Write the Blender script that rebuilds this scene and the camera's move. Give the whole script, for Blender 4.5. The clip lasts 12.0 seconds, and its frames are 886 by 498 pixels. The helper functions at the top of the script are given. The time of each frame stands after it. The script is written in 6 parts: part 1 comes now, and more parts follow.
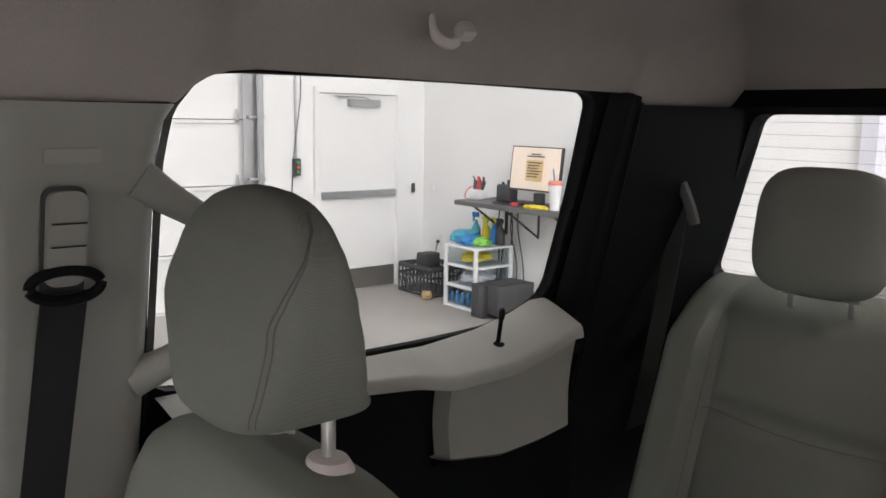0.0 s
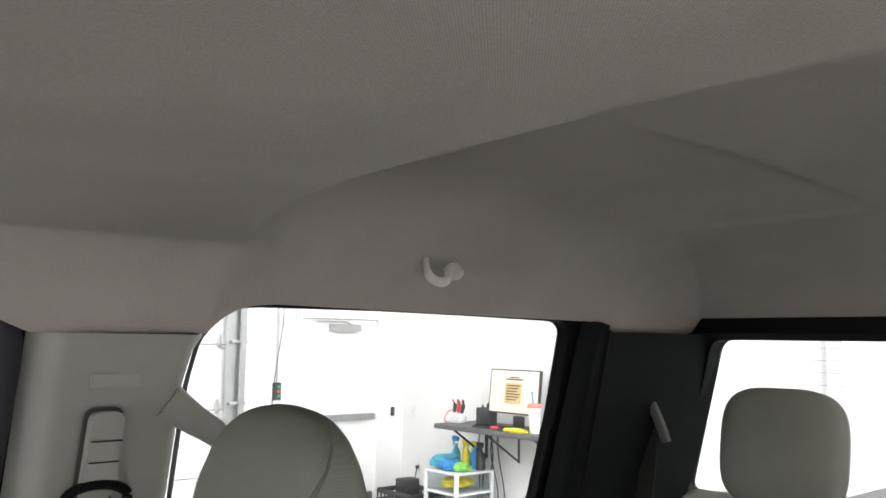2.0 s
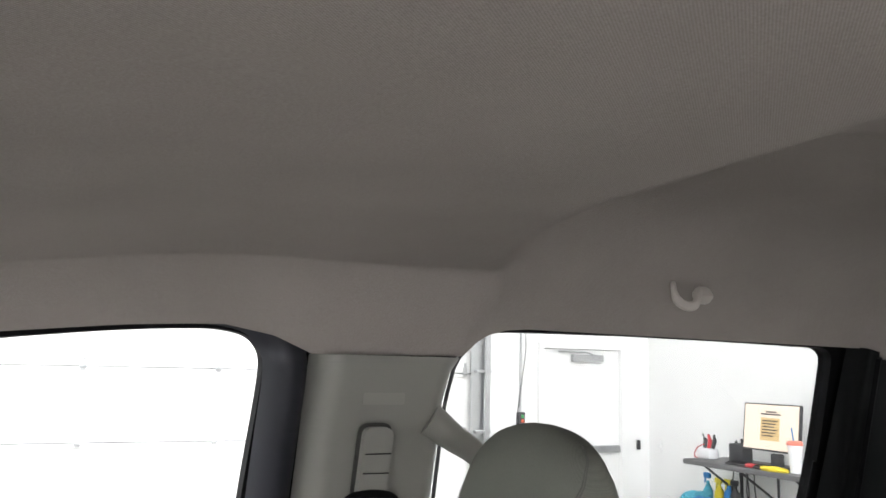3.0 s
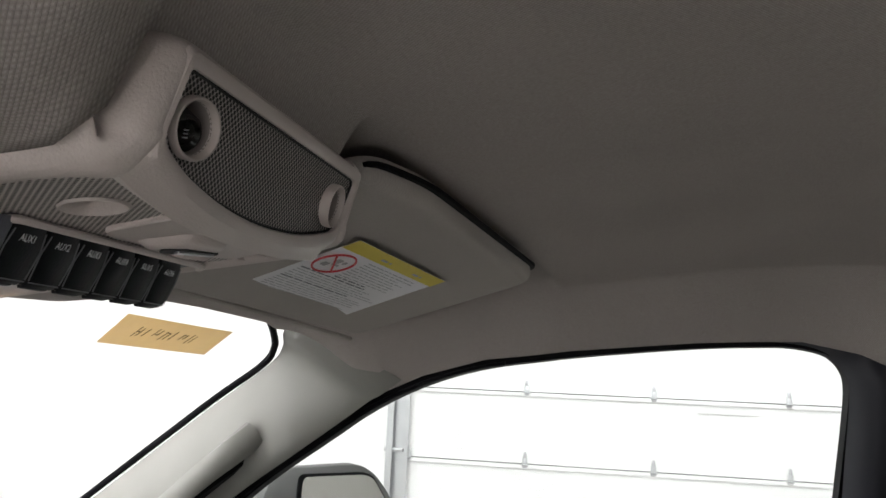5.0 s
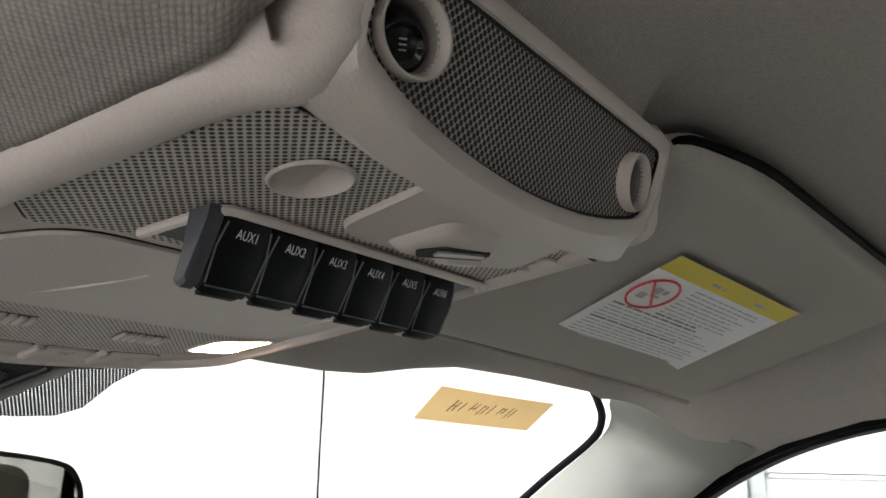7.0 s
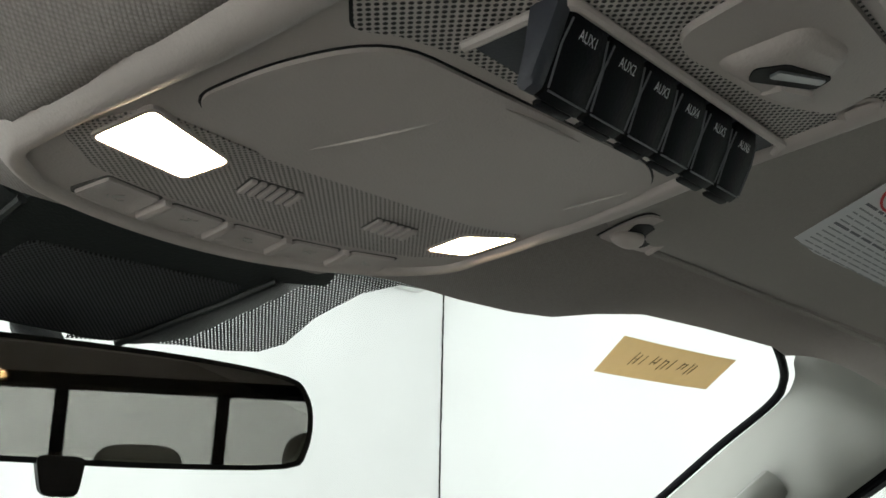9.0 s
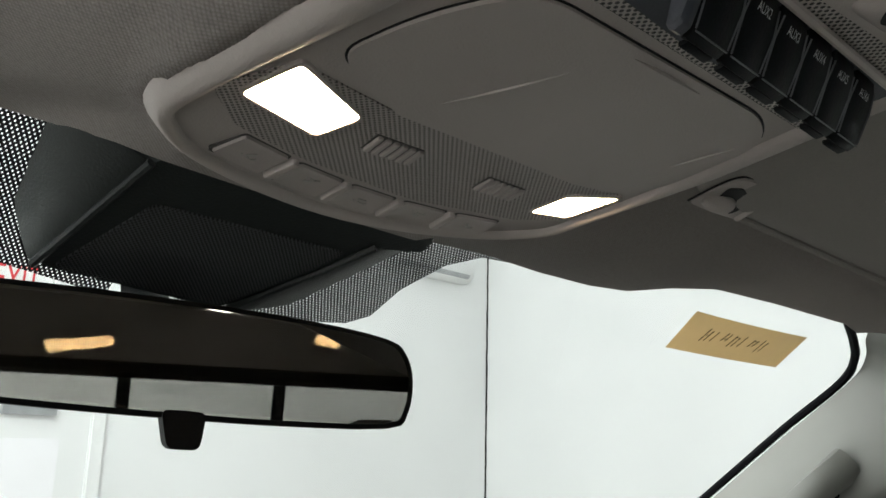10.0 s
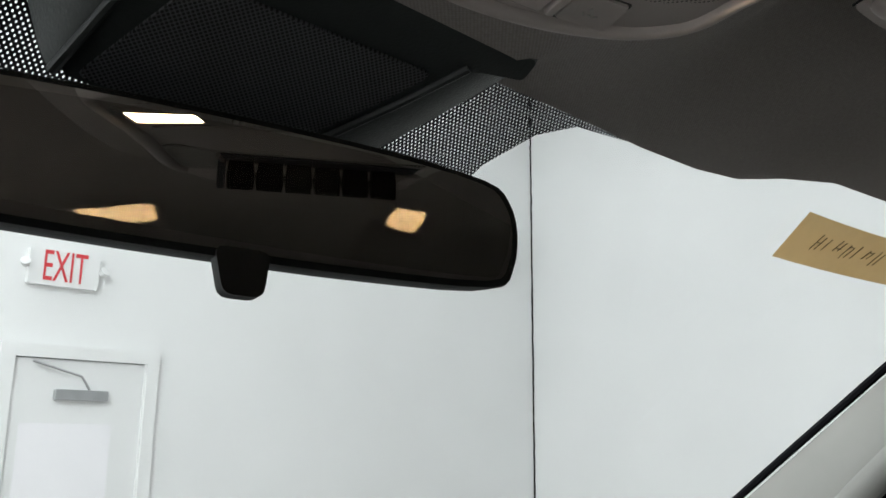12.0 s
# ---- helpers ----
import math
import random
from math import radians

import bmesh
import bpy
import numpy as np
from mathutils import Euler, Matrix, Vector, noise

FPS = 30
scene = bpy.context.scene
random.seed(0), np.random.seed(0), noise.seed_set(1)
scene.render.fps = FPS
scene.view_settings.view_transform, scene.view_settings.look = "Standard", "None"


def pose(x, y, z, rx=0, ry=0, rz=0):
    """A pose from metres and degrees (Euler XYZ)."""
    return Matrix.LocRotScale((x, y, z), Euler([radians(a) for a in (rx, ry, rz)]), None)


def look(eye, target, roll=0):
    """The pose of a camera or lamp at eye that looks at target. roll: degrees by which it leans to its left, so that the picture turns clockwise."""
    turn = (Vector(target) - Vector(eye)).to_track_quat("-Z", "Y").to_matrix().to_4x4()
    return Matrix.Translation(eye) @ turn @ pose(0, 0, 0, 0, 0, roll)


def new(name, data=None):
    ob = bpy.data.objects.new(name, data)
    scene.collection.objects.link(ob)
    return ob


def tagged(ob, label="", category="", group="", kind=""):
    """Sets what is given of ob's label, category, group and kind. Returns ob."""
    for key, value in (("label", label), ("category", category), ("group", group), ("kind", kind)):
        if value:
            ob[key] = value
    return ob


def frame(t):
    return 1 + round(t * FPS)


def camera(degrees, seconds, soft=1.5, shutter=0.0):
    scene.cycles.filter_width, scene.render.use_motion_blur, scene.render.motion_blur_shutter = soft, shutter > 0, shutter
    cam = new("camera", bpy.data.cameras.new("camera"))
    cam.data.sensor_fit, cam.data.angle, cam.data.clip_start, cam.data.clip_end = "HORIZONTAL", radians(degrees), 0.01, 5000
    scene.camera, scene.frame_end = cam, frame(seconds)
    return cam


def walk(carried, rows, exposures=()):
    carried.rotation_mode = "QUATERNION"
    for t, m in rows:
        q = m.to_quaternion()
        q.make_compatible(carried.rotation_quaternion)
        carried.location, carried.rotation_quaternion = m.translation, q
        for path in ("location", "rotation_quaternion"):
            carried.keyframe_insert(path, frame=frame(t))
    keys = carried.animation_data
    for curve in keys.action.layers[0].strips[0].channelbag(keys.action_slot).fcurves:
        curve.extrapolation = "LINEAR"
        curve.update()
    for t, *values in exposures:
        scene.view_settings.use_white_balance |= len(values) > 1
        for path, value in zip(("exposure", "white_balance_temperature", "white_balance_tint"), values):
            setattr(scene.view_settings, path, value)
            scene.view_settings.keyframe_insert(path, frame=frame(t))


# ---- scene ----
cam = camera(55.1, 12.0, 1.6)

PATH = [
    (0, (-0.195, 0.365, 1.825), (1.328, -0.894, 1.517), 1.0),
    (0.5, (-0.274, 0.386, 1.849), (1.205, -0.959, 1.786), 0.7),
    (1, (-0.312, 0.409, 1.846), (1.129, -0.969, 2.009), 1.2),
    (1.5, (-0.298, 0.447, 1.84), (1.122, -0.949, 2.032), 0.8),
    (2, (-0.297, 0.478, 1.831), (1.207, -0.823, 2.045), 0.8),
    (2.5, (-0.308, 0.494, 1.825), (1.373, -0.561, 2.07), 1.6),
    (2.7, (-0.316, 0.506, 1.823), (1.416, -0.461, 2.083), 1.5),
    (4.3, (-0.333, 0.5124, 1.8082), (1.643, 0.3874, 2.0922), 1.7),
    (4.5, (-0.321, 0.5104, 1.8062), (1.659, 0.5034, 2.0912), 2.0),
    (5, (-0.307, 0.5184, 1.7992), (1.625, 0.9284, 2.1132), 2.7),
    (5.5, (-0.289, 0.5184, 1.8002), (1.518, 1.2914, 2.1712), 3.0),
    (6, (-0.254, 0.5244, 1.7962), (1.459, 1.4654, 2.2202), 3.0),
    (6.5, (-0.212, 0.5384, 1.7852), (1.442, 1.5644, 2.2442), 2.6),
    (6.7, (-0.203, 0.5424, 1.7842), (1.431, 1.5914, 2.2622), 1.9),
    (8.3, (-0.2145, 0.5954, 1.762), (1.3095, 1.7894, 2.265), 0.9),
    (8.5, (-0.2145, 0.6044, 1.764), (1.2985, 1.8174, 2.257), 1.3),
    (9, (-0.211, 0.626, 1.738), (1.242, 1.914, 2.22), 1.3),
    (9.5, (-0.233, 0.637, 1.723), (1.176, 1.974, 2.197), 1.3),
    (10, (-0.236, 0.643, 1.72), (1.154, 2.004, 2.185), 1.4),
    (10.5, (-0.237, 0.647, 1.718), (1.132, 2.029, 2.184), 1.4),
    (11, (-0.239, 0.65, 1.718), (1.114, 2.048, 2.182), 1.3),
    (11.5, (-0.223, 0.665, 1.702), (1.111, 2.087, 2.15), 1.3),
    (11.7, (-0.236, 0.7, 1.691), (1.091, 2.118, 2.17), 2.0),
    (12, (-0.185, 0.7353, 1.667), (1.1418, 2.1663, 2.103), 0.6),
]
# seconds, stops, white balance
EXPOSURES = [(0, 0.5, 6420, 17.0), (0.5, 0.4, 6340, 16.5), (1.0, 0.95, 6390, 14.3), (1.5, 1.2, 6390, 13.0), (2.0, 1.2, 6320, 13.0), (2.5, 1.2, 6250, 13.0), (4.5, 0.05, 6317, 13.0), (5.0, 0.15, 6333, 13.0), (5.5, 0.35, 6350, 13.0), (6.0, 0.5, 6333, 12.0), (6.5, 0.55, 6317, 11.0), (8.5, 0.3, 6250, 2.0), (9.0, -0.04, 6180, 2.0), (9.5, -0.28, 6130, 2.0), (10.0, -0.34, 6164, 4.0), (10.5, -0.38, 6136, 6.0), (11.0, -0.34, 6107, 6.3), (11.5, -0.30, 6079, 6.7), (11.75, -0.4, 6064, 6.8), (12.0, -0.65, 6050, 7.0)]
walk(cam, [(t, look(eye, target, roll)) for t, eye, target, roll in PATH], EXPOSURES)

# ---------- world and lamps ----------
world = bpy.data.worlds.new("world")
scene.world = world
world.use_nodes = True
world.node_tree.nodes["Background"].inputs[0].default_value = (0.9, 0.95, 1.0, 1)
world.node_tree.nodes["Background"].inputs[1].default_value = 0.05


def area_lamp(name, x, y, z, sx, sy, watts, color, down=True):
    data = bpy.data.lights.new(name, "AREA")
    data.shape, data.size, data.size_y, data.energy, data.color = "RECTANGLE", sx, sy, watts, color
    ob = new(name, data)
    ob.location = (x, y, z)
    return ob


# Unseen ceiling lamps; the west row is made strongest to brighten the cab.
for lx, row in ((-3.2, (300, 750, 250)), (1.6, (34, 34, 34)), (5.4, (30, 30, 30))):
    for ly, watts in zip((-4.0, 0.8, 5.4), row):
        area_lamp("shop_light", lx, ly, 5.85, 0.35, 2.4, watts, (1.0, 0.985, 0.96))


# ---------- materials ----------
def material(name, color, rough=0.6, metal=0.0, vary=0.06, scale=8.0, bump=0.0, bump_scale=300.0, spec=0.5):
    m = bpy.data.materials.new(name)
    m.use_nodes = True
    t = m.node_tree
    b = t.nodes["Principled BSDF"]
    b.inputs["Roughness"].default_value, b.inputs["Metallic"].default_value = rough, metal
    b.inputs["Specular IOR Level"].default_value = spec
    coord = t.nodes.new("ShaderNodeTexCoord")
    n = t.nodes.new("ShaderNodeTexNoise")
    n.inputs["Scale"].default_value, n.inputs["Detail"].default_value = scale, 6
    t.links.new(coord.outputs["Object"], n.inputs["Vector"])
    ramp = t.nodes.new("ShaderNodeValToRGB")
    ramp.color_ramp.elements[0].position, ramp.color_ramp.elements[1].position = 0.3, 0.7
    ramp.color_ramp.elements[0].color = (*[c * (1 - vary) for c in color], 1)
    ramp.color_ramp.elements[1].color = (*[min(1, c * (1 + vary)) for c in color], 1)
    t.links.new(n.outputs["Fac"], ramp.inputs["Fac"])
    t.links.new(ramp.outputs["Color"], b.inputs["Base Color"])
    if bump:
        f = t.nodes.new("ShaderNodeTexNoise")
        f.inputs["Scale"].default_value, f.inputs["Detail"].default_value = bump_scale, 3
        t.links.new(coord.outputs["Object"], f.inputs["Vector"])
        bp = t.nodes.new("ShaderNodeBump")
        bp.inputs["Strength"].default_value, bp.inputs["Distance"].default_value = bump, 0.001
        t.links.new(f.outputs["Fac"], bp.inputs["Height"])
        t.links.new(bp.outputs["Normal"], b.inputs["Normal"])
    return m


def dot_field(t, vector, pitch, turn=0.0, plane="XY"):
    """Distance to the nearest point of a staggered lattice, in units of the pitch."""
    def math_node(op, a, b=None):
        n = t.nodes.new("ShaderNodeMath")
        n.operation = op
        for i, v in enumerate((a, b)):
            if v is None:
                continue
            if isinstance(v, (int, float)):
                n.inputs[i].default_value = v
            else:
                t.links.new(v, n.inputs[i])
        return n.outputs[0]

    rot = t.nodes.new("ShaderNodeMapping")
    rot.inputs["Rotation"].default_value = (0, 0, radians(turn))
    t.links.new(vector, rot.inputs["Vector"])
    sep = t.nodes.new("ShaderNodeSeparateXYZ")
    t.links.new(rot.outputs["Vector"], sep.inputs[0])
    ax = {"X": sep.outputs[0], "Y": sep.outputs[1], "Z": sep.outputs[2]}
    u, v = math_node("DIVIDE", ax[plane[0]], pitch), math_node("DIVIDE", ax[plane[1]], pitch)
    found = None
    for shift in (0.0, 0.5):
        du = math_node("SUBTRACT", math_node("FRACT", math_node("ADD", u, shift)), 0.5)
        dv = math_node("SUBTRACT", math_node("FRACT", math_node("ADD", v, shift)), 0.5)
        d = math_node("SQRT", math_node("ADD", math_node("MULTIPLY", du, du), math_node("MULTIPLY", dv, dv)))
        found = d if found is None else math_node("MINIMUM", found, d)
    return found


def perforated(name, color, hole, pitch, radius, plane="XY", rough=0.55, turn=0.0, depth=0.6):
    """A moulded panel with a lattice of small dark holes."""
    m = material(name, color, rough, vary=0.05, scale=30)
    t = m.node_tree
    b = t.nodes["Principled BSDF"]
    coord = t.nodes.new("ShaderNodeTexCoord")
    d = dot_field(t, coord.outputs["Object"], pitch, turn, plane)
    ramp = t.nodes.new("ShaderNodeMapRange")
    ramp.inputs["From Min"].default_value, ramp.inputs["From Max"].default_value = radius - 0.05, radius + 0.05
    t.links.new(d, ramp.inputs["Value"])
    old = b.inputs["Base Color"].links[0].from_socket
    mix = t.nodes.new("ShaderNodeMix")
    mix.data_type = "RGBA"
    mix.inputs["A"].default_value = (*hole, 1)
    t.links.new(ramp.outputs[0], mix.inputs["Factor"])
    t.links.new(old, mix.inputs["B"])
    t.links.new(mix.outputs["Result"], b.inputs["Base Color"])
    bp = t.nodes.new("ShaderNodeBump")
    bp.inputs["Strength"].default_value, bp.inputs["Distance"].default_value = depth, 0.001
    t.links.new(ramp.outputs[0], bp.inputs["Height"])
    t.links.new(bp.outputs["Normal"], b.inputs["Normal"])
    return m


def fabric(name, color, pitch, strength, plane="XY", rough=0.95, turn=0.0, contrast=0.25):
    """Cloth: a fine lattice of yarn bumps over soft, large variation."""
    m = material(name, color, rough, vary=0.06, scale=5, spec=0.15)
    t = m.node_tree
    b = t.nodes["Principled BSDF"]
    coord = t.nodes.new("ShaderNodeTexCoord")
    d = dot_field(t, coord.outputs["Object"], pitch, turn, plane)
    n = t.nodes.new("ShaderNodeTexNoise")
    n.inputs["Scale"].default_value = 1.1 / pitch
    t.links.new(coord.outputs["Object"], n.inputs["Vector"])
    add = t.nodes.new("ShaderNodeMath")
    add.operation = "MULTIPLY_ADD"
    add.inputs[1].default_value = 0.5
    t.links.new(n.outputs["Fac"], add.inputs[0])
    t.links.new(d, add.inputs[2])
    bp = t.nodes.new("ShaderNodeBump")
    bp.invert = True
    bp.inputs["Strength"].default_value, bp.inputs["Distance"].default_value = strength, 0.001
    t.links.new(add.outputs[0], bp.inputs["Height"])
    t.links.new(bp.outputs["Normal"], b.inputs["Normal"])
    ramp = t.nodes.new("ShaderNodeMapRange")
    ramp.inputs["From Min"].default_value, ramp.inputs["From Max"].default_value = 0.15, 0.75
    ramp.inputs["To Min"].default_value, ramp.inputs["To Max"].default_value = 1.0 + contrast * 0.4, 1.0 - contrast
    t.links.new(add.outputs[0], ramp.inputs["Value"])
    old = b.inputs["Base Color"].links[0].from_socket
    mul = t.nodes.new("ShaderNodeVectorMath")
    mul.operation = "SCALE"
    t.links.new(old, mul.inputs[0])
    t.links.new(ramp.outputs[0], mul.inputs["Scale"])
    t.links.new(mul.outputs[0], b.inputs["Base Color"])
    return m


def glass(name, tint=(0.95, 0.97, 0.96), gloss=0.025, sheen=(1.0, 1.0, 1.0)):
    """Thin pane: mostly clear, with a faint reflection."""
    m = bpy.data.materials.new(name)
    m.use_nodes = True
    t = m.node_tree
    t.nodes.remove(t.nodes["Principled BSDF"])
    clear, shine, mix = t.nodes.new("ShaderNodeBsdfTransparent"), t.nodes.new("ShaderNodeBsdfGlossy"), t.nodes.new("ShaderNodeMixShader")
    clear.inputs[0].default_value, shine.inputs["Roughness"].default_value = (*tint, 1), 0.0
    shine.inputs["Color"].default_value = (*sheen, 1)
    mix.inputs[0].default_value = gloss
    t.links.new(clear.outputs[0], mix.inputs[1])
    t.links.new(shine.outputs[0], mix.inputs[2])
    t.links.new(mix.outputs[0], t.nodes["Material Output"].inputs["Surface"])
    return m


def glow(name, color, strength):
    m = bpy.data.materials.new(name)
    m.use_nodes = True
    b = m.node_tree.nodes["Principled BSDF"]
    b.inputs["Base Color"].default_value = (*color, 1)
    b.inputs["Emission Color"].default_value = (*color, 1)
    b.inputs["Emission Strength"].default_value = strength
    return m


def dotted_frit(name, pitch, radius, plane="XY"):
    """Ceramic dots' negative: black print with clear round gaps."""
    m = bpy.data.materials.new(name)
    m.use_nodes = True
    t = m.node_tree
    b = t.nodes["Principled BSDF"]
    b.inputs["Base Color"].default_value, b.inputs["Roughness"].default_value = (0.006, 0.006, 0.007, 1), 0.35
    coord = t.nodes.new("ShaderNodeTexCoord")
    d = dot_field(t, coord.outputs["Object"], pitch, 0, plane)
    ramp = t.nodes.new("ShaderNodeMapRange")
    ramp.inputs["From Min"].default_value, ramp.inputs["From Max"].default_value = radius - 0.03, radius + 0.03
    t.links.new(d, ramp.inputs["Value"])
    clear, mix = t.nodes.new("ShaderNodeBsdfTransparent"), t.nodes.new("ShaderNodeMixShader")
    t.links.new(ramp.outputs[0], mix.inputs[0])
    t.links.new(clear.outputs[0], mix.inputs[1])
    t.links.new(b.outputs[0], mix.inputs[2])
    t.links.new(mix.outputs[0], t.nodes["Material Output"].inputs["Surface"])
    return m


HEADLINER = fabric("headliner_cloth", (0.435, 0.393, 0.37), 0.0021, 0.5, contrast=0.3)
TRIM = material("grey_trim", (0.27, 0.265, 0.245), 0.5, bump=0.25, bump_scale=900)
# Dark grey that paints the shade round the belt adjuster.
RECESS_SHADE = material("recess_shade", (0.05, 0.049, 0.046), 0.6)
PILLAR_TRIM = material("pillar_plastic", (0.215, 0.212, 0.196), 0.55, bump=0.25, bump_scale=900)
TRIM_WARM = material("console_plastic", (0.54, 0.478, 0.450), 0.48, bump=0.25, bump_scale=900)
TRIM_DARK = material("black_trim", (0.0065, 0.007, 0.0075), 0.55, bump=0.3, bump_scale=700, spec=0.08)
COVER_GREY = material("cover_plastic", (0.036, 0.040, 0.039), 0.45, bump=0.3, bump_scale=700, spec=0.35)
SLATE = material("slate_plastic", (0.055, 0.058, 0.072), 0.45, bump=0.15, bump_scale=900, spec=0.3)
RUBBER = material("rubber", (0.006, 0.006, 0.007), 0.6, spec=0.06)
SEAL_BLUE = material("door_seal", (0.02, 0.021, 0.03), 0.5)
SEAT = fabric("seat_cloth", (0.188, 0.196, 0.172), 0.0024, 0.35, plane="XZ", contrast=0.15)
THREAD = material("seam_thread", (0.13, 0.13, 0.12), 0.8)
BELT = fabric("belt_webbing", (0.022, 0.022, 0.024), 0.003, 0.4, plane="YZ", rough=0.7)
MESH_WARM = perforated("console_mesh", (0.56, 0.505, 0.475), (0.03, 0.027, 0.025), 0.0030, 0.24)
MESH_FINE = perforated("console_fine_mesh", (0.54, 0.482, 0.455), (0.12, 0.108, 0.10), 0.0025, 0.22)
MESH_GRILLE = perforated("grille_mesh", (0.42, 0.38, 0.355), (0.012, 0.011, 0.011), 0.0027, 0.31, plane="XZ")
BLACK_MESH = perforated("black_mesh", (0.085, 0.087, 0.088), (0.004, 0.004, 0.004), 0.0024, 0.27)
FRIT = dotted_frit("frit_print", 0.0027, 0.17, plane="XZ")
GLASS = glass("pane_glass")
GLASS_DARK = glass("privacy_glass", (0.77, 0.78, 0.77))
MIRROR = material("mirror_silver", (0.35, 0.34, 0.32), 0.015, 1.0, vary=0.0)
CHROME = material("chrome", (0.80, 0.79, 0.78), 0.3, 1.0, vary=0.02)
SWITCH = material("switch_black", (0.008, 0.0085, 0.010), 0.5, bump=0.15, bump_scale=900, spec=0.10)
SILVER_EDGE = material("switch_edge", (0.12, 0.122, 0.13), 0.4)
# Console taupe at half tone, for the shade inside the eyeball rings.
SLEEVE_SHADE = material("sleeve_shade", (0.27, 0.24, 0.225), 0.55)
# Console taupe darkened for the shade in button gaps, grille backs and ring core.
TAUPE_SHADE = material("taupe_shade", (0.10, 0.09, 0.084), 0.6)
SYMBOL_GREY = material("symbol_print", (0.52, 0.49, 0.46), 0.6, vary=0)
LENS_BLACK = material("glossy_black_lens", (0.006, 0.006, 0.007), 0.12, spec=0.5)
WHITE_INK = material("white_ink", (0.75, 0.75, 0.75), 0.7, vary=0)
BLACK_INK = material("black_ink", (0.05, 0.05, 0.055), 0.7, vary=0)
GREY_INK = material("grey_ink", (0.42, 0.42, 0.44), 0.7, vary=0)
LABEL_BOLD = material("label_bold_ink", (0.22, 0.22, 0.25), 0.7, vary=0)
RED_INK = material("red_ink", (0.62, 0.05, 0.06), 0.7, vary=0)
YELLOW_INK = material("yellow_ink", (0.72, 0.58, 0.05), 0.7, vary=0)
HOOK_GREY = material("hook_plastic", (0.58, 0.54, 0.51), 0.4)
PAPER = material("label_paper", (0.86, 0.85, 0.87), 0.6, vary=0.02)
KRAFT = material("kraft_tape", (0.45, 0.32, 0.17), 0.8, vary=0.08, scale=60)
PAPER_THIN = material("thin_kraft_paper", (0.49, 0.462, 0.405), 0.8, vary=0.08, scale=60)
tree = PAPER_THIN.node_tree
thin, blend = tree.nodes.new("ShaderNodeBsdfTranslucent"), tree.nodes.new("ShaderNodeMixShader")
thin.inputs[0].default_value, blend.inputs[0].default_value = (0.80, 0.66, 0.43, 1), 0.6
tree.links.new(tree.nodes["Principled BSDF"].outputs[0], blend.inputs[1])
tree.links.new(thin.outputs[0], blend.inputs[2])
tree.links.new(blend.outputs[0], tree.nodes["Material Output"].inputs["Surface"])
LAMP = glow("lamp_lens", (1.0, 0.74, 0.46), 60.0)
DOME = glow("dome_lens", (1.0, 0.88, 0.78), 30.0)
# Flat black that stands in for the dark inside gaps, slots and hollows.
VOID = material("hole_black", (0.004, 0.004, 0.004), 0.6, vary=0)
WALL = material("white_wall", (0.83, 0.835, 0.83), 0.75, vary=0.025, scale=1.2, bump=0.2, bump_scale=60)
DOOR_PAINT = material("white_door_paint", (0.80, 0.805, 0.80), 0.45, vary=0.02, scale=2)
PANEL_PAINT = material("garage_panel_paint", (0.80, 0.805, 0.80), 0.4, vary=0.02, scale=2)
FLOOR = material("concrete_floor", (0.35, 0.33, 0.31), 0.35, vary=0.10, scale=1.6, bump=0.1, bump_scale=40)
STEEL = material("galvanised_steel", (0.45, 0.46, 0.47), 0.35, 0.8, vary=0.1, scale=12)
KICK = material("kick_plate", (0.26, 0.25, 0.235), 0.35, 0.7)
DARK_METAL = material("dark_metal", (0.05, 0.05, 0.055), 0.5)
TABLE = material("grey_table_top", (0.13, 0.13, 0.135), 0.6, vary=0.1, scale=20)
TONNEAU = material("bed_cover", (0.10, 0.10, 0.105), 0.8, vary=0.12, scale=40, bump=0.5, bump_scale=200)
PAINT = material("truck_paint", (0.75, 0.75, 0.75), 0.25)


# ---------- mesh helpers ----------
def finish(bm, smooth=True):
    bmesh.ops.recalc_face_normals(bm, faces=bm.faces)
    if smooth:
        for f in bm.faces:
            f.smooth = True
        for e in bm.edges:
            if len(e.link_faces) == 2 and e.calc_face_angle() > radians(38):
                e.smooth = False
    return bm


TRUCK = {"fitting": False, "console": None}


def cab_fit(p):
    """The cab sits low on its springs and its front trim stands a little forward and lower at the sides."""
    x, y, z = p
    ahead, side = step(0.30, 0.65, y), min(1.0, abs(x) / 0.4)
    return Vector((x + math.copysign(0.012, x) * side * step(0.2, 0.6, y), y + 0.026 * step(0.15, 0.6, y), z - 0.034 + ahead * (0.017 - 0.04 * max(x, -0.12))))


def part(name, bm, mat, parent=None, label="", smooth=True, recalc=True):
    above = parent
    while above is not None and above.parent is not None:
        above = above.parent
    if TRUCK["fitting"] and above is not None and above != TRUCK["console"]:
        for v in bm.verts:
            v.co = cab_fit(v.co)
    if recalc:
        finish(bm, smooth)
    me = bpy.data.meshes.new(name)
    bm.to_mesh(me)
    bm.free()
    me.materials.append(mat)
    ob = new(name, me)
    if parent is not None:
        ob.parent = parent
        if parent.type == "EMPTY" and parent.get("base"):
            ob.matrix_parent_inverse = Matrix.Translation(parent.location).inverted()
    return tagged(ob, label)


def thing(name, label, category, at=(0, 0, 0), group="", kind="", m=None):
    """An Empty at the thing's base. Its parts are built in world metres, or in its own frame when m is given."""
    ob = new(name)
    ob.empty_display_size = 0.05
    if m is None:
        ob.location = at
        ob["base"] = 1
    else:
        ob.matrix_basis = m
    return tagged(ob, label, category, group, kind)


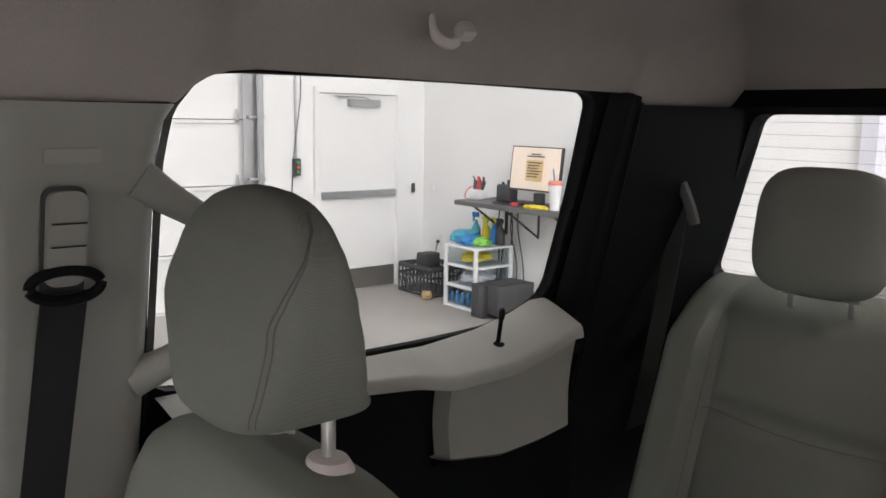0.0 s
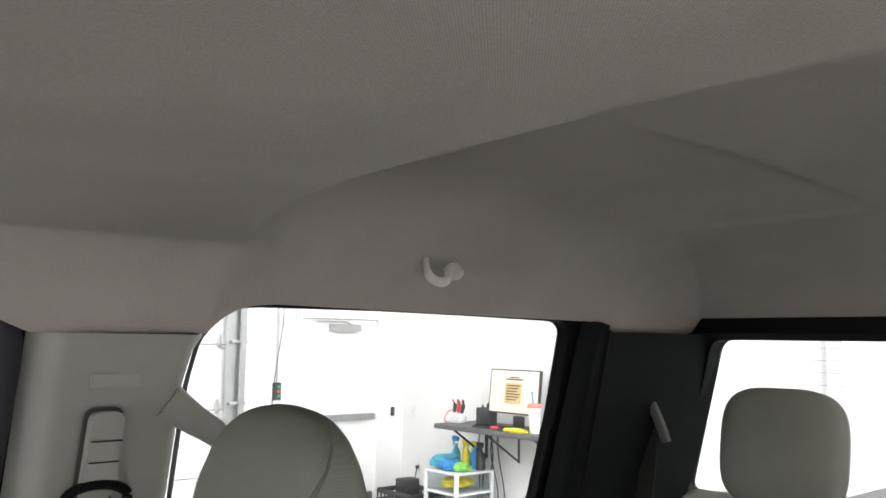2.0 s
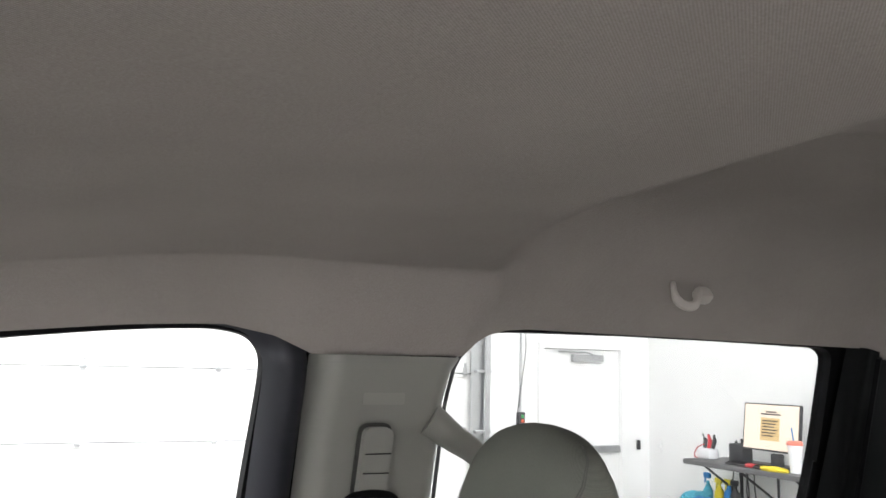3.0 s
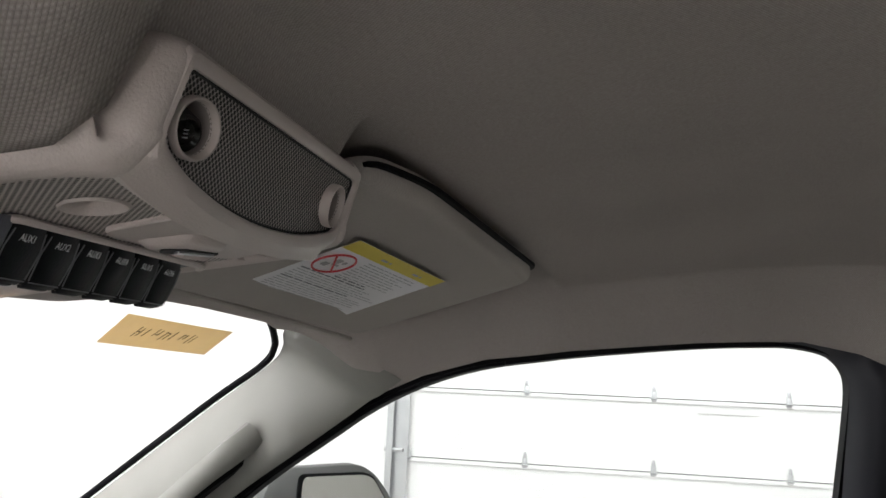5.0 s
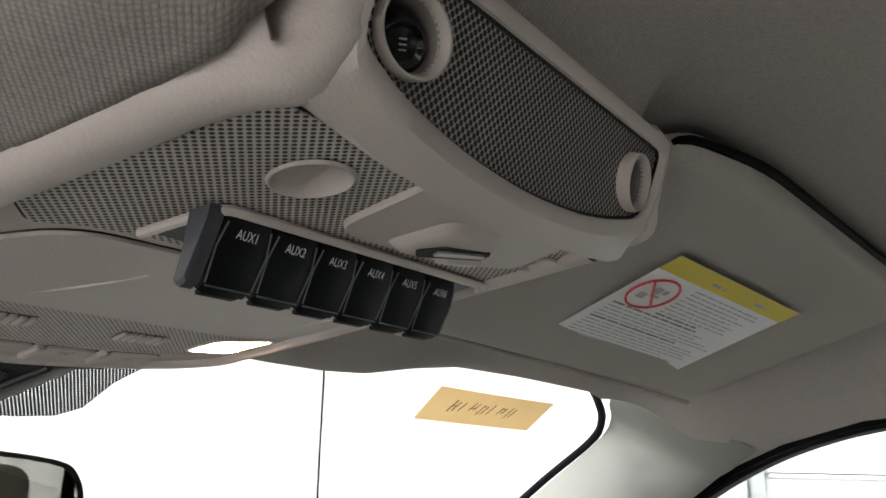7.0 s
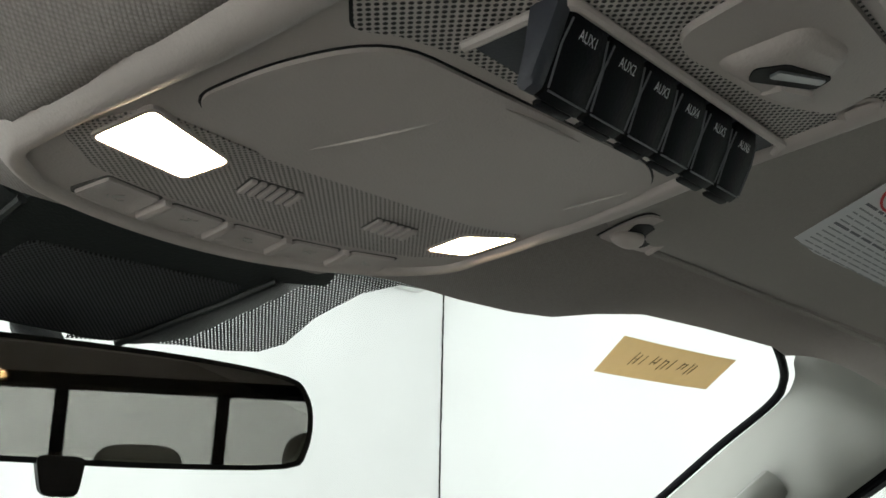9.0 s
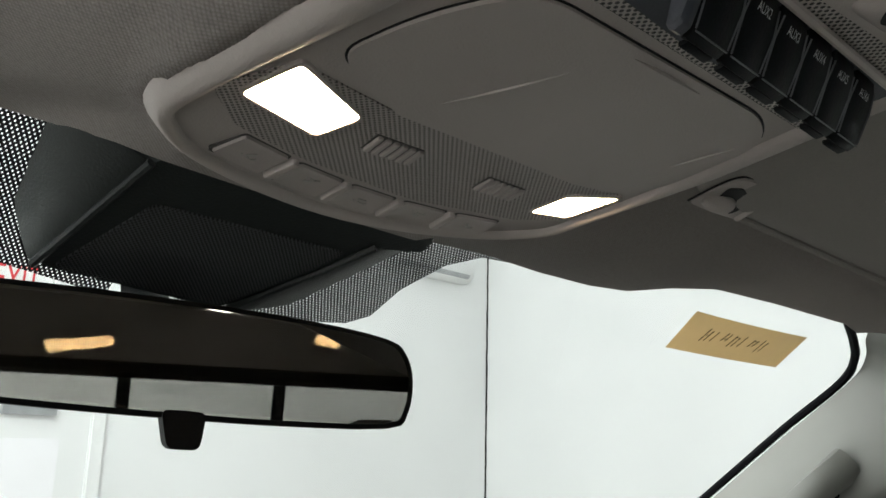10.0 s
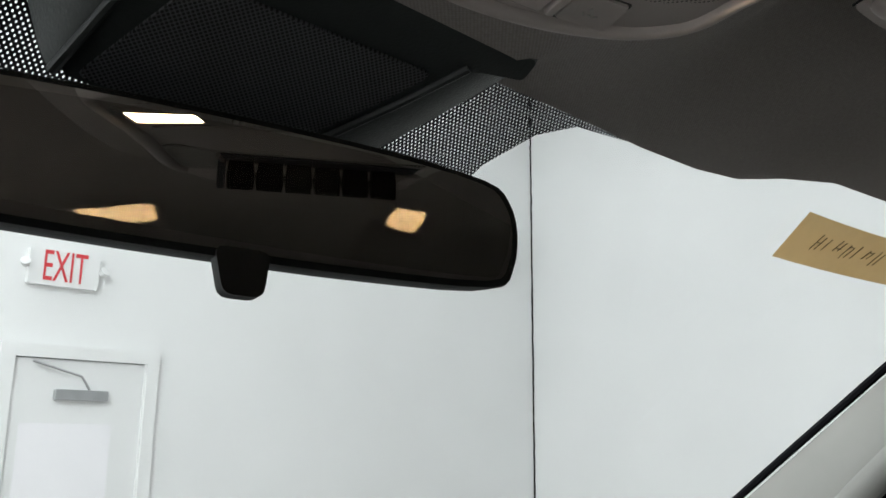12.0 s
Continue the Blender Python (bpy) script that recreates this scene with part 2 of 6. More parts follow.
def box(bm, cx, cy, cz, sx, sy, sz, bevel=0.0, seg=2, m=None):
    mat = Matrix.LocRotScale((cx, cy, cz), None, (sx, sy, sz))
    r = bmesh.ops.create_cube(bm, size=1, matrix=mat)
    vs = r["verts"]
    if bevel:
        es = list({e for v in vs for e in v.link_edges})
        out = bmesh.ops.bevel(bm, geom=es, offset=bevel, segments=seg, affect="EDGES", profile=0.5)
        vs = list({v for f in out["faces"] for v in f.verts} | {v for v in vs if v.is_valid})
    if m is not None:
        bmesh.ops.transform(bm, matrix=m, verts=[v for v in vs if v.is_valid])
    return bm


def one_box(*a, **k):
    return box(bmesh.new(), *a, **k)


def slab(loop, put, thick, holes=(), bevel=0.0):
    """A plate from a 2D outline with holes; put(u, v, w) maps it to 3D, w going from 0 to thick."""
    bm = bmesh.new()
    edges = []
    for ring in (loop, *holes):
        vs = [bm.verts.new((u, v, 0)) for u, v in ring]
        edges += [bm.edges.new((vs[i], vs[(i + 1) % len(vs)])) for i in range(len(vs))]
    bmesh.ops.triangle_fill(bm, use_beauty=True, use_dissolve=False, edges=edges, normal=(0, 0, 1))
    faces = list(bm.faces)
    if thick:
        out = bmesh.ops.extrude_face_region(bm, geom=faces)
        for v in [g for g in out["geom"] if isinstance(g, bmesh.types.BMVert)]:
            v.co.z = thick
    for v in bm.verts:
        v.co = Vector(put(*v.co))
    return bm


def round_poly(points, radius, n=5):
    """Rounds the corners of a 2D polygon; radius may be one number or one for each corner."""
    out = []
    k = len(points)
    for i in range(k):
        r = radius[i] if isinstance(radius, (list, tuple)) else radius
        a, b, c = Vector(points[i - 1]), Vector(points[i]), Vector(points[(i + 1) % k])
        if r <= 0:
            out.append(tuple(b))
            continue
        d1, d2 = (a - b), (c - b)
        r1 = min(r, d1.length * 0.49, d2.length * 0.49)
        p, q = b + d1.normalized() * r1, b + d2.normalized() * r1
        for s in range(n + 1):
            f = s / n
            out.append(tuple((1 - f) ** 2 * p + 2 * f * (1 - f) * b + f * f * q))
    return out


def smooth_line(points, per=6, closed=False):
    """Catmull-Rom through the points."""
    pts = [Vector(p) for p in points]
    n = len(pts)
    out = []
    for i in range(n if closed else n - 1):
        p0 = pts[(i - 1) % n] if closed or i > 0 else pts[0]
        p1, p2 = pts[i], pts[(i + 1) % n]
        p3 = pts[(i + 2) % n] if closed or i + 2 < n else pts[-1]
        for s in range(per):
            t = s / per
            out.append(0.5 * ((2 * p1) + (p2 - p0) * t + (2 * p0 - 5 * p1 + 4 * p2 - p3) * t * t + (3 * p1 - p0 - 3 * p2 + p3) * t ** 3))
    if not closed:
        out.append(pts[-1])
    return out


def tube(bm, points, radius, sides=8, closed=False, flat=1.0):
    pts = [Vector(p) for p in points]
    n = len(pts)
    rings = []
    for i, p in enumerate(pts):
        a = pts[(i - 1) % n] if closed or i > 0 else p
        b = pts[(i + 1) % n] if closed or i < n - 1 else p
        d = (b - a).normalized()
        up = Vector((0, 0, 1)) if abs(d.z) < 0.9 else Vector((0, 1, 0))
        s = d.cross(up).normalized()
        w = s.cross(d)
        r = radius[i] if isinstance(radius, (list, tuple)) else radius
        rings.append([bm.verts.new(p + r * (math.cos(k * 2 * math.pi / sides) * s + flat * math.sin(k * 2 * math.pi / sides) * w)) for k in range(sides)])
    for i in range(n if closed else n - 1):
        a, b = rings[i], rings[(i + 1) % n]
        for k in range(sides):
            bm.faces.new((a[k], a[(k + 1) % sides], b[(k + 1) % sides], b[k]))
    if not closed:
        bm.faces.new(rings[0])
        bm.faces.new(rings[-1])
    return bm


def sheet(fn, nu, nv, thick=0.0):
    """A grid surface fn(u, v) for u, v in 0..1, thickened along its normals."""
    bm = bmesh.new()
    vs = [[bm.verts.new(fn(i / nu, j / nv)) for j in range(nv + 1)] for i in range(nu + 1)]
    for i in range(nu):
        for j in range(nv):
            bm.faces.new((vs[i][j], vs[i + 1][j], vs[i + 1][j + 1], vs[i][j + 1]))
    bmesh.ops.recalc_face_normals(bm, faces=bm.faces)
    if thick:
        bmesh.ops.solidify(bm, geom=list(bm.faces), thickness=thick)
    return bm


def loft(sections, cap=True):
    bm = bmesh.new()
    rings = [[bm.verts.new(p) for p in s] for s in sections]
    k = len(rings[0])
    for a, b in zip(rings, rings[1:]):
        for i in range(k):
            bm.faces.new((a[i], a[(i + 1) % k], b[(i + 1) % k], b[i]))
    if cap:
        bm.faces.new(rings[0])
        bm.faces.new(list(reversed(rings[-1])))
    return bm


def lathe(bm, profile, m, sides=28, cap=False):
    """Turns (radius, height) pairs round the z axis of the pose m."""
    rings = []
    for r, h in profile:
        rings.append([bm.verts.new(m @ Vector((r * math.cos(2 * math.pi * k / sides), r * math.sin(2 * math.pi * k / sides), h))) for k in range(sides)])
    for a, b in zip(rings, rings[1:]):
        for k in range(sides):
            bm.faces.new((a[k], a[(k + 1) % sides], b[(k + 1) % sides], b[k]))
    if cap:
        bm.faces.new(rings[-1])
    return bm


def text_mesh(words, size, m, extrude=0.0, align="CENTER"):
    cu = bpy.data.curves.new("lettering", "FONT")
    cu.body, cu.size, cu.align_x, cu.align_y, cu.extrude = words, size, align, "CENTER", extrude
    ob = new("lettering", cu)
    me = bpy.data.meshes.new_from_object(ob.evaluated_get(bpy.context.evaluated_depsgraph_get()))
    bpy.data.objects.remove(ob)
    bpy.data.curves.remove(cu)
    bm = bmesh.new()
    bm.from_mesh(me)
    bpy.data.meshes.remove(me)
    bmesh.ops.transform(bm, matrix=m, verts=bm.verts)
    return bm


def step(a, b, x):
    t = min(1.0, max(0.0, (x - a) / (b - a)))
    return t * t * (3 - 2 * t)


def lerp_table(table, x):
    if x <= table[0][0]:
        return table[0][1]
    for (x0, y0), (x1, y1) in zip(table, table[1:]):
        if x <= x1:
            return y0 + (y1 - y0) * (x - x0) / (x1 - x0)
    return table[-1][1]

# ---------- the shop round the truck ----------
WALL_E, WALL_W, WALL_N, WALL_S, CEIL = 7.2, -5.0, 7.17, -5.45, 6.0
GD_Y0, GD_Y1, GD_TOP = -3.45, 2.5, 3.66      # garage door opening
MD_Y0, MD_Y1, MD_TOP = -5.06, -4.10, 2.04    # man door opening


def structure(name, bm, mat, label, category, smooth=False):
    ob = part(name, bm, mat, None, smooth=smooth)
    return tagged(ob, label, category, kind="structure")


def rect(u0, v0, u1, v1):
    return [(u0, v0), (u1, v0), (u1, v1), (u0, v1)]


structure("floor", one_box((WALL_E + WALL_W) / 2, 0.86, -0.1, WALL_E - WALL_W + 0.6, 13.2, 0.2), FLOOR, "polished grey concrete shop floor", "floor")
structure("ceiling", one_box((WALL_E + WALL_W) / 2, 0.86, CEIL + 0.1, WALL_E - WALL_W + 0.6, 13.2, 0.2), WALL, "plain white shop ceiling", "ceiling")
structure("wall_east", slab(rect(WALL_S, 0, WALL_N, CEIL), lambda u, v, w: (WALL_E + w, u, v), 0.2,
          [rect(GD_Y0, 0.001, GD_Y1, GD_TOP), rect(MD_Y0 - 0.005, 0.001, MD_Y1 + 0.005, MD_TOP)]), WALL,
          "white painted wall with a garage door and a man door", "wall")
structure("wall_west", one_box(WALL_W - 0.1, 0.86, CEIL / 2, 0.2, 12.6, CEIL), WALL, "plain white shop wall", "wall")
ND_X0, ND_X1, ND_TOP = 1.68, 2.64, 2.205
structure("wall_north", slab(rect(WALL_W, 0, WALL_E + 0.2, CEIL), lambda u, v, w: (u, WALL_N + w, v), 0.2, [rect(ND_X0, 0.001, ND_X1, ND_TOP)]), WALL,
          "white painted concrete wall panel with a door", "wall")
structure("wall_south", one_box((WALL_E + WALL_W) / 2, WALL_S - 0.1, CEIL / 2, WALL_E - WALL_W + 0.4, 0.2, CEIL), WALL, "white painted wall behind a work table", "wall")
jb = bmesh.new()
random.seed(4)
tube(jb, [(WALL_E - 0.004 + random.uniform(-0.004, 0.004), WALL_N - 0.004 + random.uniform(-0.004, 0.004), 0.05 * i) for i in range(int(CEIL / 0.05) + 1)], 0.011, 6)
structure("trim_joint", jb, RUBBER, "dark caulked joint in the corner of two white walls", "joint")


def door_leaf(name, label, put, width, height, trim_width, kick=False, closer_at=0.62, drop=0.055):
    """A flush steel door in its frame; put(u, v, w) maps along, up and out into the room."""
    t = thing(name, label, "door", put(width / 2, 0, 0), kind="structure")
    part("door_leaf", slab(rect(0.006, 0.008, width - 0.006, height - 0.006), put, 0.045), DOOR_PAINT, t, smooth=False)
    for u0, u1, v1 in ((-trim_width, 0.0, height + trim_width), (width, width + trim_width, height + trim_width)):
        fb = slab(rect(u0, 0.0, u1, v1), lambda u, v, w: put(u, v, w), 0.075)
        part("frame_post", fb, DOOR_PAINT, t, smooth=False)
        part("frame_stop", slab(rect(u0 + 0.018 - (0.0 if u0 < 0 else 0.03), 0, u1 - 0.018 + (0.03 if u0 < 0 else 0.0), v1 - 0.03), lambda u, v, w: put(u, v, w - 0.0), 0.06), DOOR_PAINT, t, smooth=False)
    part("frame_head", slab(rect(0, height, width, height + trim_width), put, 0.075), DOOR_PAINT, t, smooth=False)
    # closer: body, arm
    cb = slab(round_poly(rect(width * closer_at - 0.19, height - drop - 0.075, width * closer_at + 0.19, height - drop), 0.012), lambda u, v, w: put(u, v, 0.046 + w), 0.05)
    closer = part("door_closer", cb, STEEL, t, "grey metal door closer")
    ab = bmesh.new()
    tube(ab, [put(width * closer_at + 0.05, height - drop + 0.005, 0.09), put(width * closer_at - 0.02, height - drop * 0.55, 0.10), put(width * closer_at - 0.36, height - 0.03, 0.085)], 0.009, 6)
    part("closer_arm", ab, STEEL, closer)
    # panic bar
    pb = slab(round_poly(rect(0.03, 0.98, width - 0.03, 1.05), 0.01), lambda u, v, w: put(u, v, 0.046 + w), 0.045)
    part("push_bar", pb, STEEL, t, "steel push bar")
    if kick:
        part("kick_plate", slab(rect(0.02, 0.012, width - 0.02, 0.23), lambda u, v, w: put(u, v, 0.046 + w), 0.003), KICK, t, "scuffed steel kick plate", smooth=False)
    return t


door_leaf("door_1", "white steel man door with push bar and closer", lambda u, v, w: (WALL_E + 0.03 - w, MD_Y1 - u, v), MD_Y1 - MD_Y0, MD_TOP, 0.055, True, 0.55)
door_leaf("door_2", "white steel door with closer under an exit sign", lambda u, v, w: (ND_X0 + u, WALL_N + 0.03 - w, v), ND_X1 - ND_X0, ND_TOP, 0.095, False, 0.50, 0.22)

# sectional garage door: panels, hinges, track
gd = thing("garage_door", "closed white sectional garage door with steel tracks", "garage door", (WALL_E + 0.08, -0.5, 0), kind="structure")
SECTION = 0.618
z0 = 0.005
random.seed(7)
for i in range(6):
    z1 = 0.53 + SECTION * i
    pb = slab(rect(GD_Y0 + 0.02, z0 + 0.003, GD_Y1 - 0.02, z1 - 0.006), lambda u, v, w: (WALL_E + 0.08 + w, u, v), 0.05)
    pan = part("door_panel", pb, PANEL_PAINT, gd, smooth=False)
    rb = one_box(WALL_E + 0.066, (GD_Y0 + GD_Y1) / 2, z1 - 0.022, 0.028, GD_Y1 - GD_Y0 - 0.06, 0.034, 0.004)
    part("stiffening_rib", rb, PANEL_PAINT, pan)
    for hy in (-3.25, -2.2, -0.86, 0.225, 1.31, 2.35):
        hb = one_box(WALL_E + 0.05, hy, z1 + 0.012, 0.012, 0.045, 0.09, 0.004)
        box(hb, WALL_E + 0.046, hy, z1 + 0.075, 0.012, 0.026, 0.05, 0.003)
        tube(hb, [(WALL_E + 0.04, hy - 0.03, z1 - 0.004), (WALL_E + 0.04, hy + 0.03, z1 - 0.004)], 0.009, 8)
        part("hinge", hb, STEEL, pan, "galvanised hinge")
    z0 = z1
for yy, s in ((GD_Y0 - 0.03, -1), (GD_Y1 + 0.03, 1)):
    tb = one_box(WALL_E - 0.012, yy, 1.85, 0.06, 0.012, 3.7)
    box(tb, WALL_E - 0.045, yy - s * 0.025, 1.85, 0.008, 0.055, 3.7)
    box(tb, WALL_E + 0.02, yy - s * 0.10, 1.85, 0.006, 0.16, 3.7)
    part("track", tb, STEEL, gd, "galvanised vertical track")
    for k in range(5):
        kb = one_box(WALL_E - 0.006, yy - s * 0.06, 0.62 + 0.585 * k, 0.07, 0.17, 0.03, 0.004)
        tube(kb, [(WALL_E - 0.03, yy - s * 0.14, 0.62 + 0.585 * k), (WALL_E - 0.03, yy + s * 0.01, 0.62 + 0.585 * k)], 0.012, 8)
        part("roller_bracket", kb, STEEL, gd)
part("step_plate", one_box(WALL_E + 0.062, -0.38, 1.664, 0.02, 0.48, 0.018, 0.004), PANEL_PAINT, gd)

# door opener switch with conduit beside the tracks
sw = thing("wall_switch", "grey push-button switch box with green and red buttons", "switch", (WALL_E, -3.84, 1.31))
part("switch_box", one_box(WALL_E - 0.03, -3.84, 1.31, 0.06, 0.07, 0.17, 0.006), DARK_METAL, sw)
GREEN = material("green_button", (0.05, 0.35, 0.12), 0.5)
ORANGE = material("orange_button", (0.7, 0.12, 0.05), 0.5)
for dz, mm in ((0.045, GREEN), (0.0, ORANGE), (-0.045, GREEN)):
    bb = bmesh.new()
    lathe(bb, [(0.016, 0), (0.016, 0.015), (0.013, 0.018)], pose(WALL_E - 0.06, -3.84, 1.31 + dz, 0, -90, 0), 14, True)
    part("button", bb, mm, sw)
cb = bmesh.new()
tube(cb, [(WALL_E - 0.02, -3.84, 1.39), (WALL_E - 0.02, -3.84, 4.2)], 0.011, 8)
part("conduit", cb, STEEL, sw)
cb = bmesh.new()
tube(cb, [(WALL_E - 0.02, -3.80, 1.23), (WALL_E - 0.025, -3.78, 0.9), (WALL_E - 0.03, -3.80, 0.5)], 0.006, 6)
tube(cb, [(WALL_E - 0.035, -3.88, 4.2), (WALL_E - 0.035, -3.89, 2.0), (WALL_E - 0.04, -3.80, 1.4)], 0.004, 6)
part("cable", cb, DARK_METAL, sw)

# guard post beside the door track
gp = thing("guard_post", "short white plastic-sleeved guard post on the floor", "bollard", (WALL_E - 0.13, -3.63, 0))
gb = bmesh.new()
lathe(gb, [(0.088, 0.0), (0.088, 1.02), (0.085, 1.045), (0.072, 1.066), (0.048, 1.078), (0.0, 1.082)], pose(WALL_E - 0.13, -3.63, 0), 32)
part("post_sleeve", gb, DOOR_PAINT, gp)
gb = bmesh.new()
lathe(gb, [(0.125, 0.0), (0.125, 0.010), (0.12, 0.014), (0.0895, 0.014)], pose(WALL_E - 0.13, -3.63, 0), 32)
part("post_collar", gb, STEEL, gp, "steel floor collar")

# exit sign
ex = thing("exit_sign", "white exit sign with red letters and two lamp heads", "sign", (1.945, WALL_N, 2.85))
part("sign_body", slab(round_poly(rect(-0.25, -0.132, 0.25, 0.132), 0.02), lambda u, v, w: (1.945 + u, WALL_N - w, 2.855 + v), 0.06), DOOR_PAINT, ex)
part("sign_letters", text_mesh("EXIT", 0.20, pose(1.945, WALL_N - 0.063, 2.855, 90, 0, 0) @ Matrix.Diagonal((0.78, 1.62, 1, 1)), 0.002), RED_INK, ex, "red letters", smooth=False)
for s in (-1, 1):
    hb = bmesh.new()
    lathe(hb, [(0.02, 0), (0.03, 0.02), (0.035, 0.05)], pose(1.945 + s * 0.27, WALL_N - 0.05, 2.85, 60, 0, s * 20), 14, True)
    part("lamp_head", hb, DOOR_PAINT, ex)

# split air conditioner high on the wall beside the corner
ac = thing("air_conditioner", "white wall-mounted split air conditioner with a louvre slot", "air conditioner", (6.15, WALL_N, 3.6))
AC_SECTION = [(0.0, 3.93), (0.17, 3.93), (0.205, 3.91), (0.215, 3.86), (0.21, 3.72), (0.185, 3.645), (0.13, 3.60), (0.06, 3.585), (0.0, 3.585)]
part("ac_body", loft([[(x, WALL_N - 0.002 - d * k, 3.75 + (z - 3.75) * k) for d, z in AC_SECTION] for x, k in ((5.55, 0.97), (5.56, 1.0), (6.74, 1.0), (6.75, 0.97))]), DOOR_PAINT, ac, "white plastic body")
part("louvre", sheet(lambda u, v: (5.62 + 1.06 * u, WALL_N - 0.199 + 0.040 * v, 3.662 - 0.040 * v), 4, 3, 0.006), STEEL, ac, "grey louvre blade")
part("side_screw", one_box(6.752, WALL_N - 0.10, 3.70, 0.004, 0.02, 0.02, 0.001), STEEL, ac)
ds = thing("paper_sheet", "white paper sheet taped to the door", "paper", (2.08, WALL_N, 1.45))
part("sheet", slab(rect(1.76, 1.12, 2.41, 1.745), lambda u, v, w: (u, WALL_N + 0.03 - 0.047 - w, v), 0.001), PAPER, ds, smooth=False)

# ---------- table corner ----------
TX0, TX1, TZ = 4.55, 5.985, 1.02
tb = thing("work_table", "narrow grey folding work table against the wall", "table", (5.5, -5.15, 0))
part("tabletop", one_box((TX0 + TX1) / 2, -5.15, TZ, TX1 - TX0, 0.56, 0.045, 0.006), TABLE, tb)
for lx in (5.78, 5.35, 4.75):
    lb = bmesh.new()
    tube(lb, [(lx, -5.38, TZ - 0.03), (lx, -5.38, 0.70)], 0.011, 8)
    tube(lb, [(lx, -5.38, 0.71), (lx + 0.0, -4.95, TZ - 0.03)], 0.011, 8)
    part("bracket", lb, DARK_METAL, tb)
lap = thing("monitor", "thin black computer monitor showing a document page", "monitor", (5.13, -5.15, TZ + 0.022))
SM = pose(5.165, -5.12, 1.375, 90, 0, 180) @ pose(0, 0, 0, -6, 0, 0)
part("bezel", slab(round_poly(rect(-0.31, -0.2, 0.31, 0.2), 0.01), lambda u, v, w: SM @ Vector((u, v, -w)), 0.03), DARK_METAL, lap)
SCREEN = glow("screen_image", (0.80, 0.68, 0.57), 0.22)
part("screen", slab(rect(-0.298, -0.185, 0.298, 0.19), lambda u, v, w: SM @ Vector((u, v, 0.002 - w)), 0.001), SCREEN, lap, smooth=False)
PAGE = glow("screen_page", (0.62, 0.45, 0.22), 0.2)
pg = part("page", slab(rect(-0.11, -0.11, 0.10, 0.08), lambda u, v, w: SM @ Vector((u, v, 0.005 - w)), 0.001), PAGE, lap, smooth=False)
for k in range(6):
    part("text_line", slab(rect(-0.09, 0.05 - 0.025 * k, 0.08 - 0.02 * (k % 3), 0.06 - 0.025 * k), lambda u, v, w: SM @ Vector((u, v, 0.007 - w)), 0.001), BLACK_INK, pg, smooth=False)
for v0, hw in ((0.125, 0.06), (0.105, 0.11)):
    part("text_line", slab(rect(-hw, v0, hw, v0 + 0.012), lambda u, v, w: SM @ Vector((u, v, 0.005 - w)), 0.001), BLACK_INK, lap, smooth=False)
part("stand", one_box(5.13, -5.15, TZ + 0.08, 0.1, 0.06, 0.12, 0.01), DARK_METAL, lap)
part("stand_foot", one_box(5.13, -5.13, TZ + 0.03, 0.3, 0.2, 0.012, 0.004), DARK_METAL, lap)
kb = thing("keyboard", "black keyboard with dark keys on the table", "keyboard", (5.5, -5.02, TZ + 0.022))
part("keyboard_base", one_box(5.28, -4.99, TZ + 0.033, 0.44, 0.15, 0.02, 0.005), DARK_METAL, kb)
for r in range(4):
    part("key_row", one_box(5.28, -5.04 + 0.033 * r, TZ + 0.046, 0.41, 0.026, 0.01, 0.003), SWITCH, kb)
YELLOW = material("yellow_cloth", (0.75, 0.62, 0.05), 0.9, vary=0.15, scale=40)
BLUE = material("blue_cloth", (0.05, 0.24, 0.55), 0.9, vary=0.2, scale=40)
TEAL = material("teal_cloth", (0.10, 0.42, 0.55), 0.9, vary=0.25, scale=40)
GREENC = material("green_cloth", (0.25, 0.62, 0.12), 0.9, vary=0.2, scale=40)
PINK = material("pink_plastic", (0.75, 0.22, 0.16), 0.4)
REDC = material("red_plastic", (0.55, 0.05, 0.06), 0.4)
CLEARP = glass("clear_plastic", (0.82, 0.86, 0.88))
WHITEP = material("white_plastic", (0.75, 0.76, 0.78), 0.4)


def crumple(name, cx, cy, cz, sx, sy, sz, mat, seed, label, category="cloth", parent=None):
    """A wadded cloth lying on something."""
    bm = bmesh.new()
    bmesh.ops.create_icosphere(bm, subdivisions=4, radius=1)
    for v in bm.verts:
        p = v.co.copy()
        k = 1 + 0.32 * noise.noise(p * 1.7 + Vector((seed, 0, 0))) + 0.18 * noise.noise(p * 4.1 + Vector((0, seed, 0)))
        fold = 0.10 * math.sin(9 * p.x + 5 * p.y + seed)
        v.co = Vector((cx + sx * p.x * (k + fold), cy + sy * p.y * (k - fold), cz + sz * max(-0.55, p.z * k)))
    ob = part(name, bm, mat, parent)
    if parent is None:
        tagged(ob, label, category)
    return ob


crumple("yellow_cloth", 4.98, -4.95, TZ + 0.035, 0.14, 0.08, 0.022, YELLOW, 2, "crumpled yellow cloth on the table")
crumple("red_cloth", 5.22, -4.95, TZ + 0.037, 0.06, 0.05, 0.02, REDC, 5, "small dark red cloth on the table")
cup = thing("drinking_cup", "clear tumbler with a coral lid and straw", "cup", (4.80, -5.0, TZ + 0.022))
bb = bmesh.new()
lathe(bb, [(0.0, 0.001), (0.04, 0.001), (0.058, 0.22)], pose(4.80, -5.0, TZ + 0.024), 20)
part("cup_body", bb, WHITEP, cup)
bb = bmesh.new()
lathe(bb, [(0.064, 0.0), (0.064, 0.02), (0.05, 0.035)], pose(4.80, -5.0, TZ + 0.243), 20, True)
part("lid", bb, PINK, cup)
bb = bmesh.new()
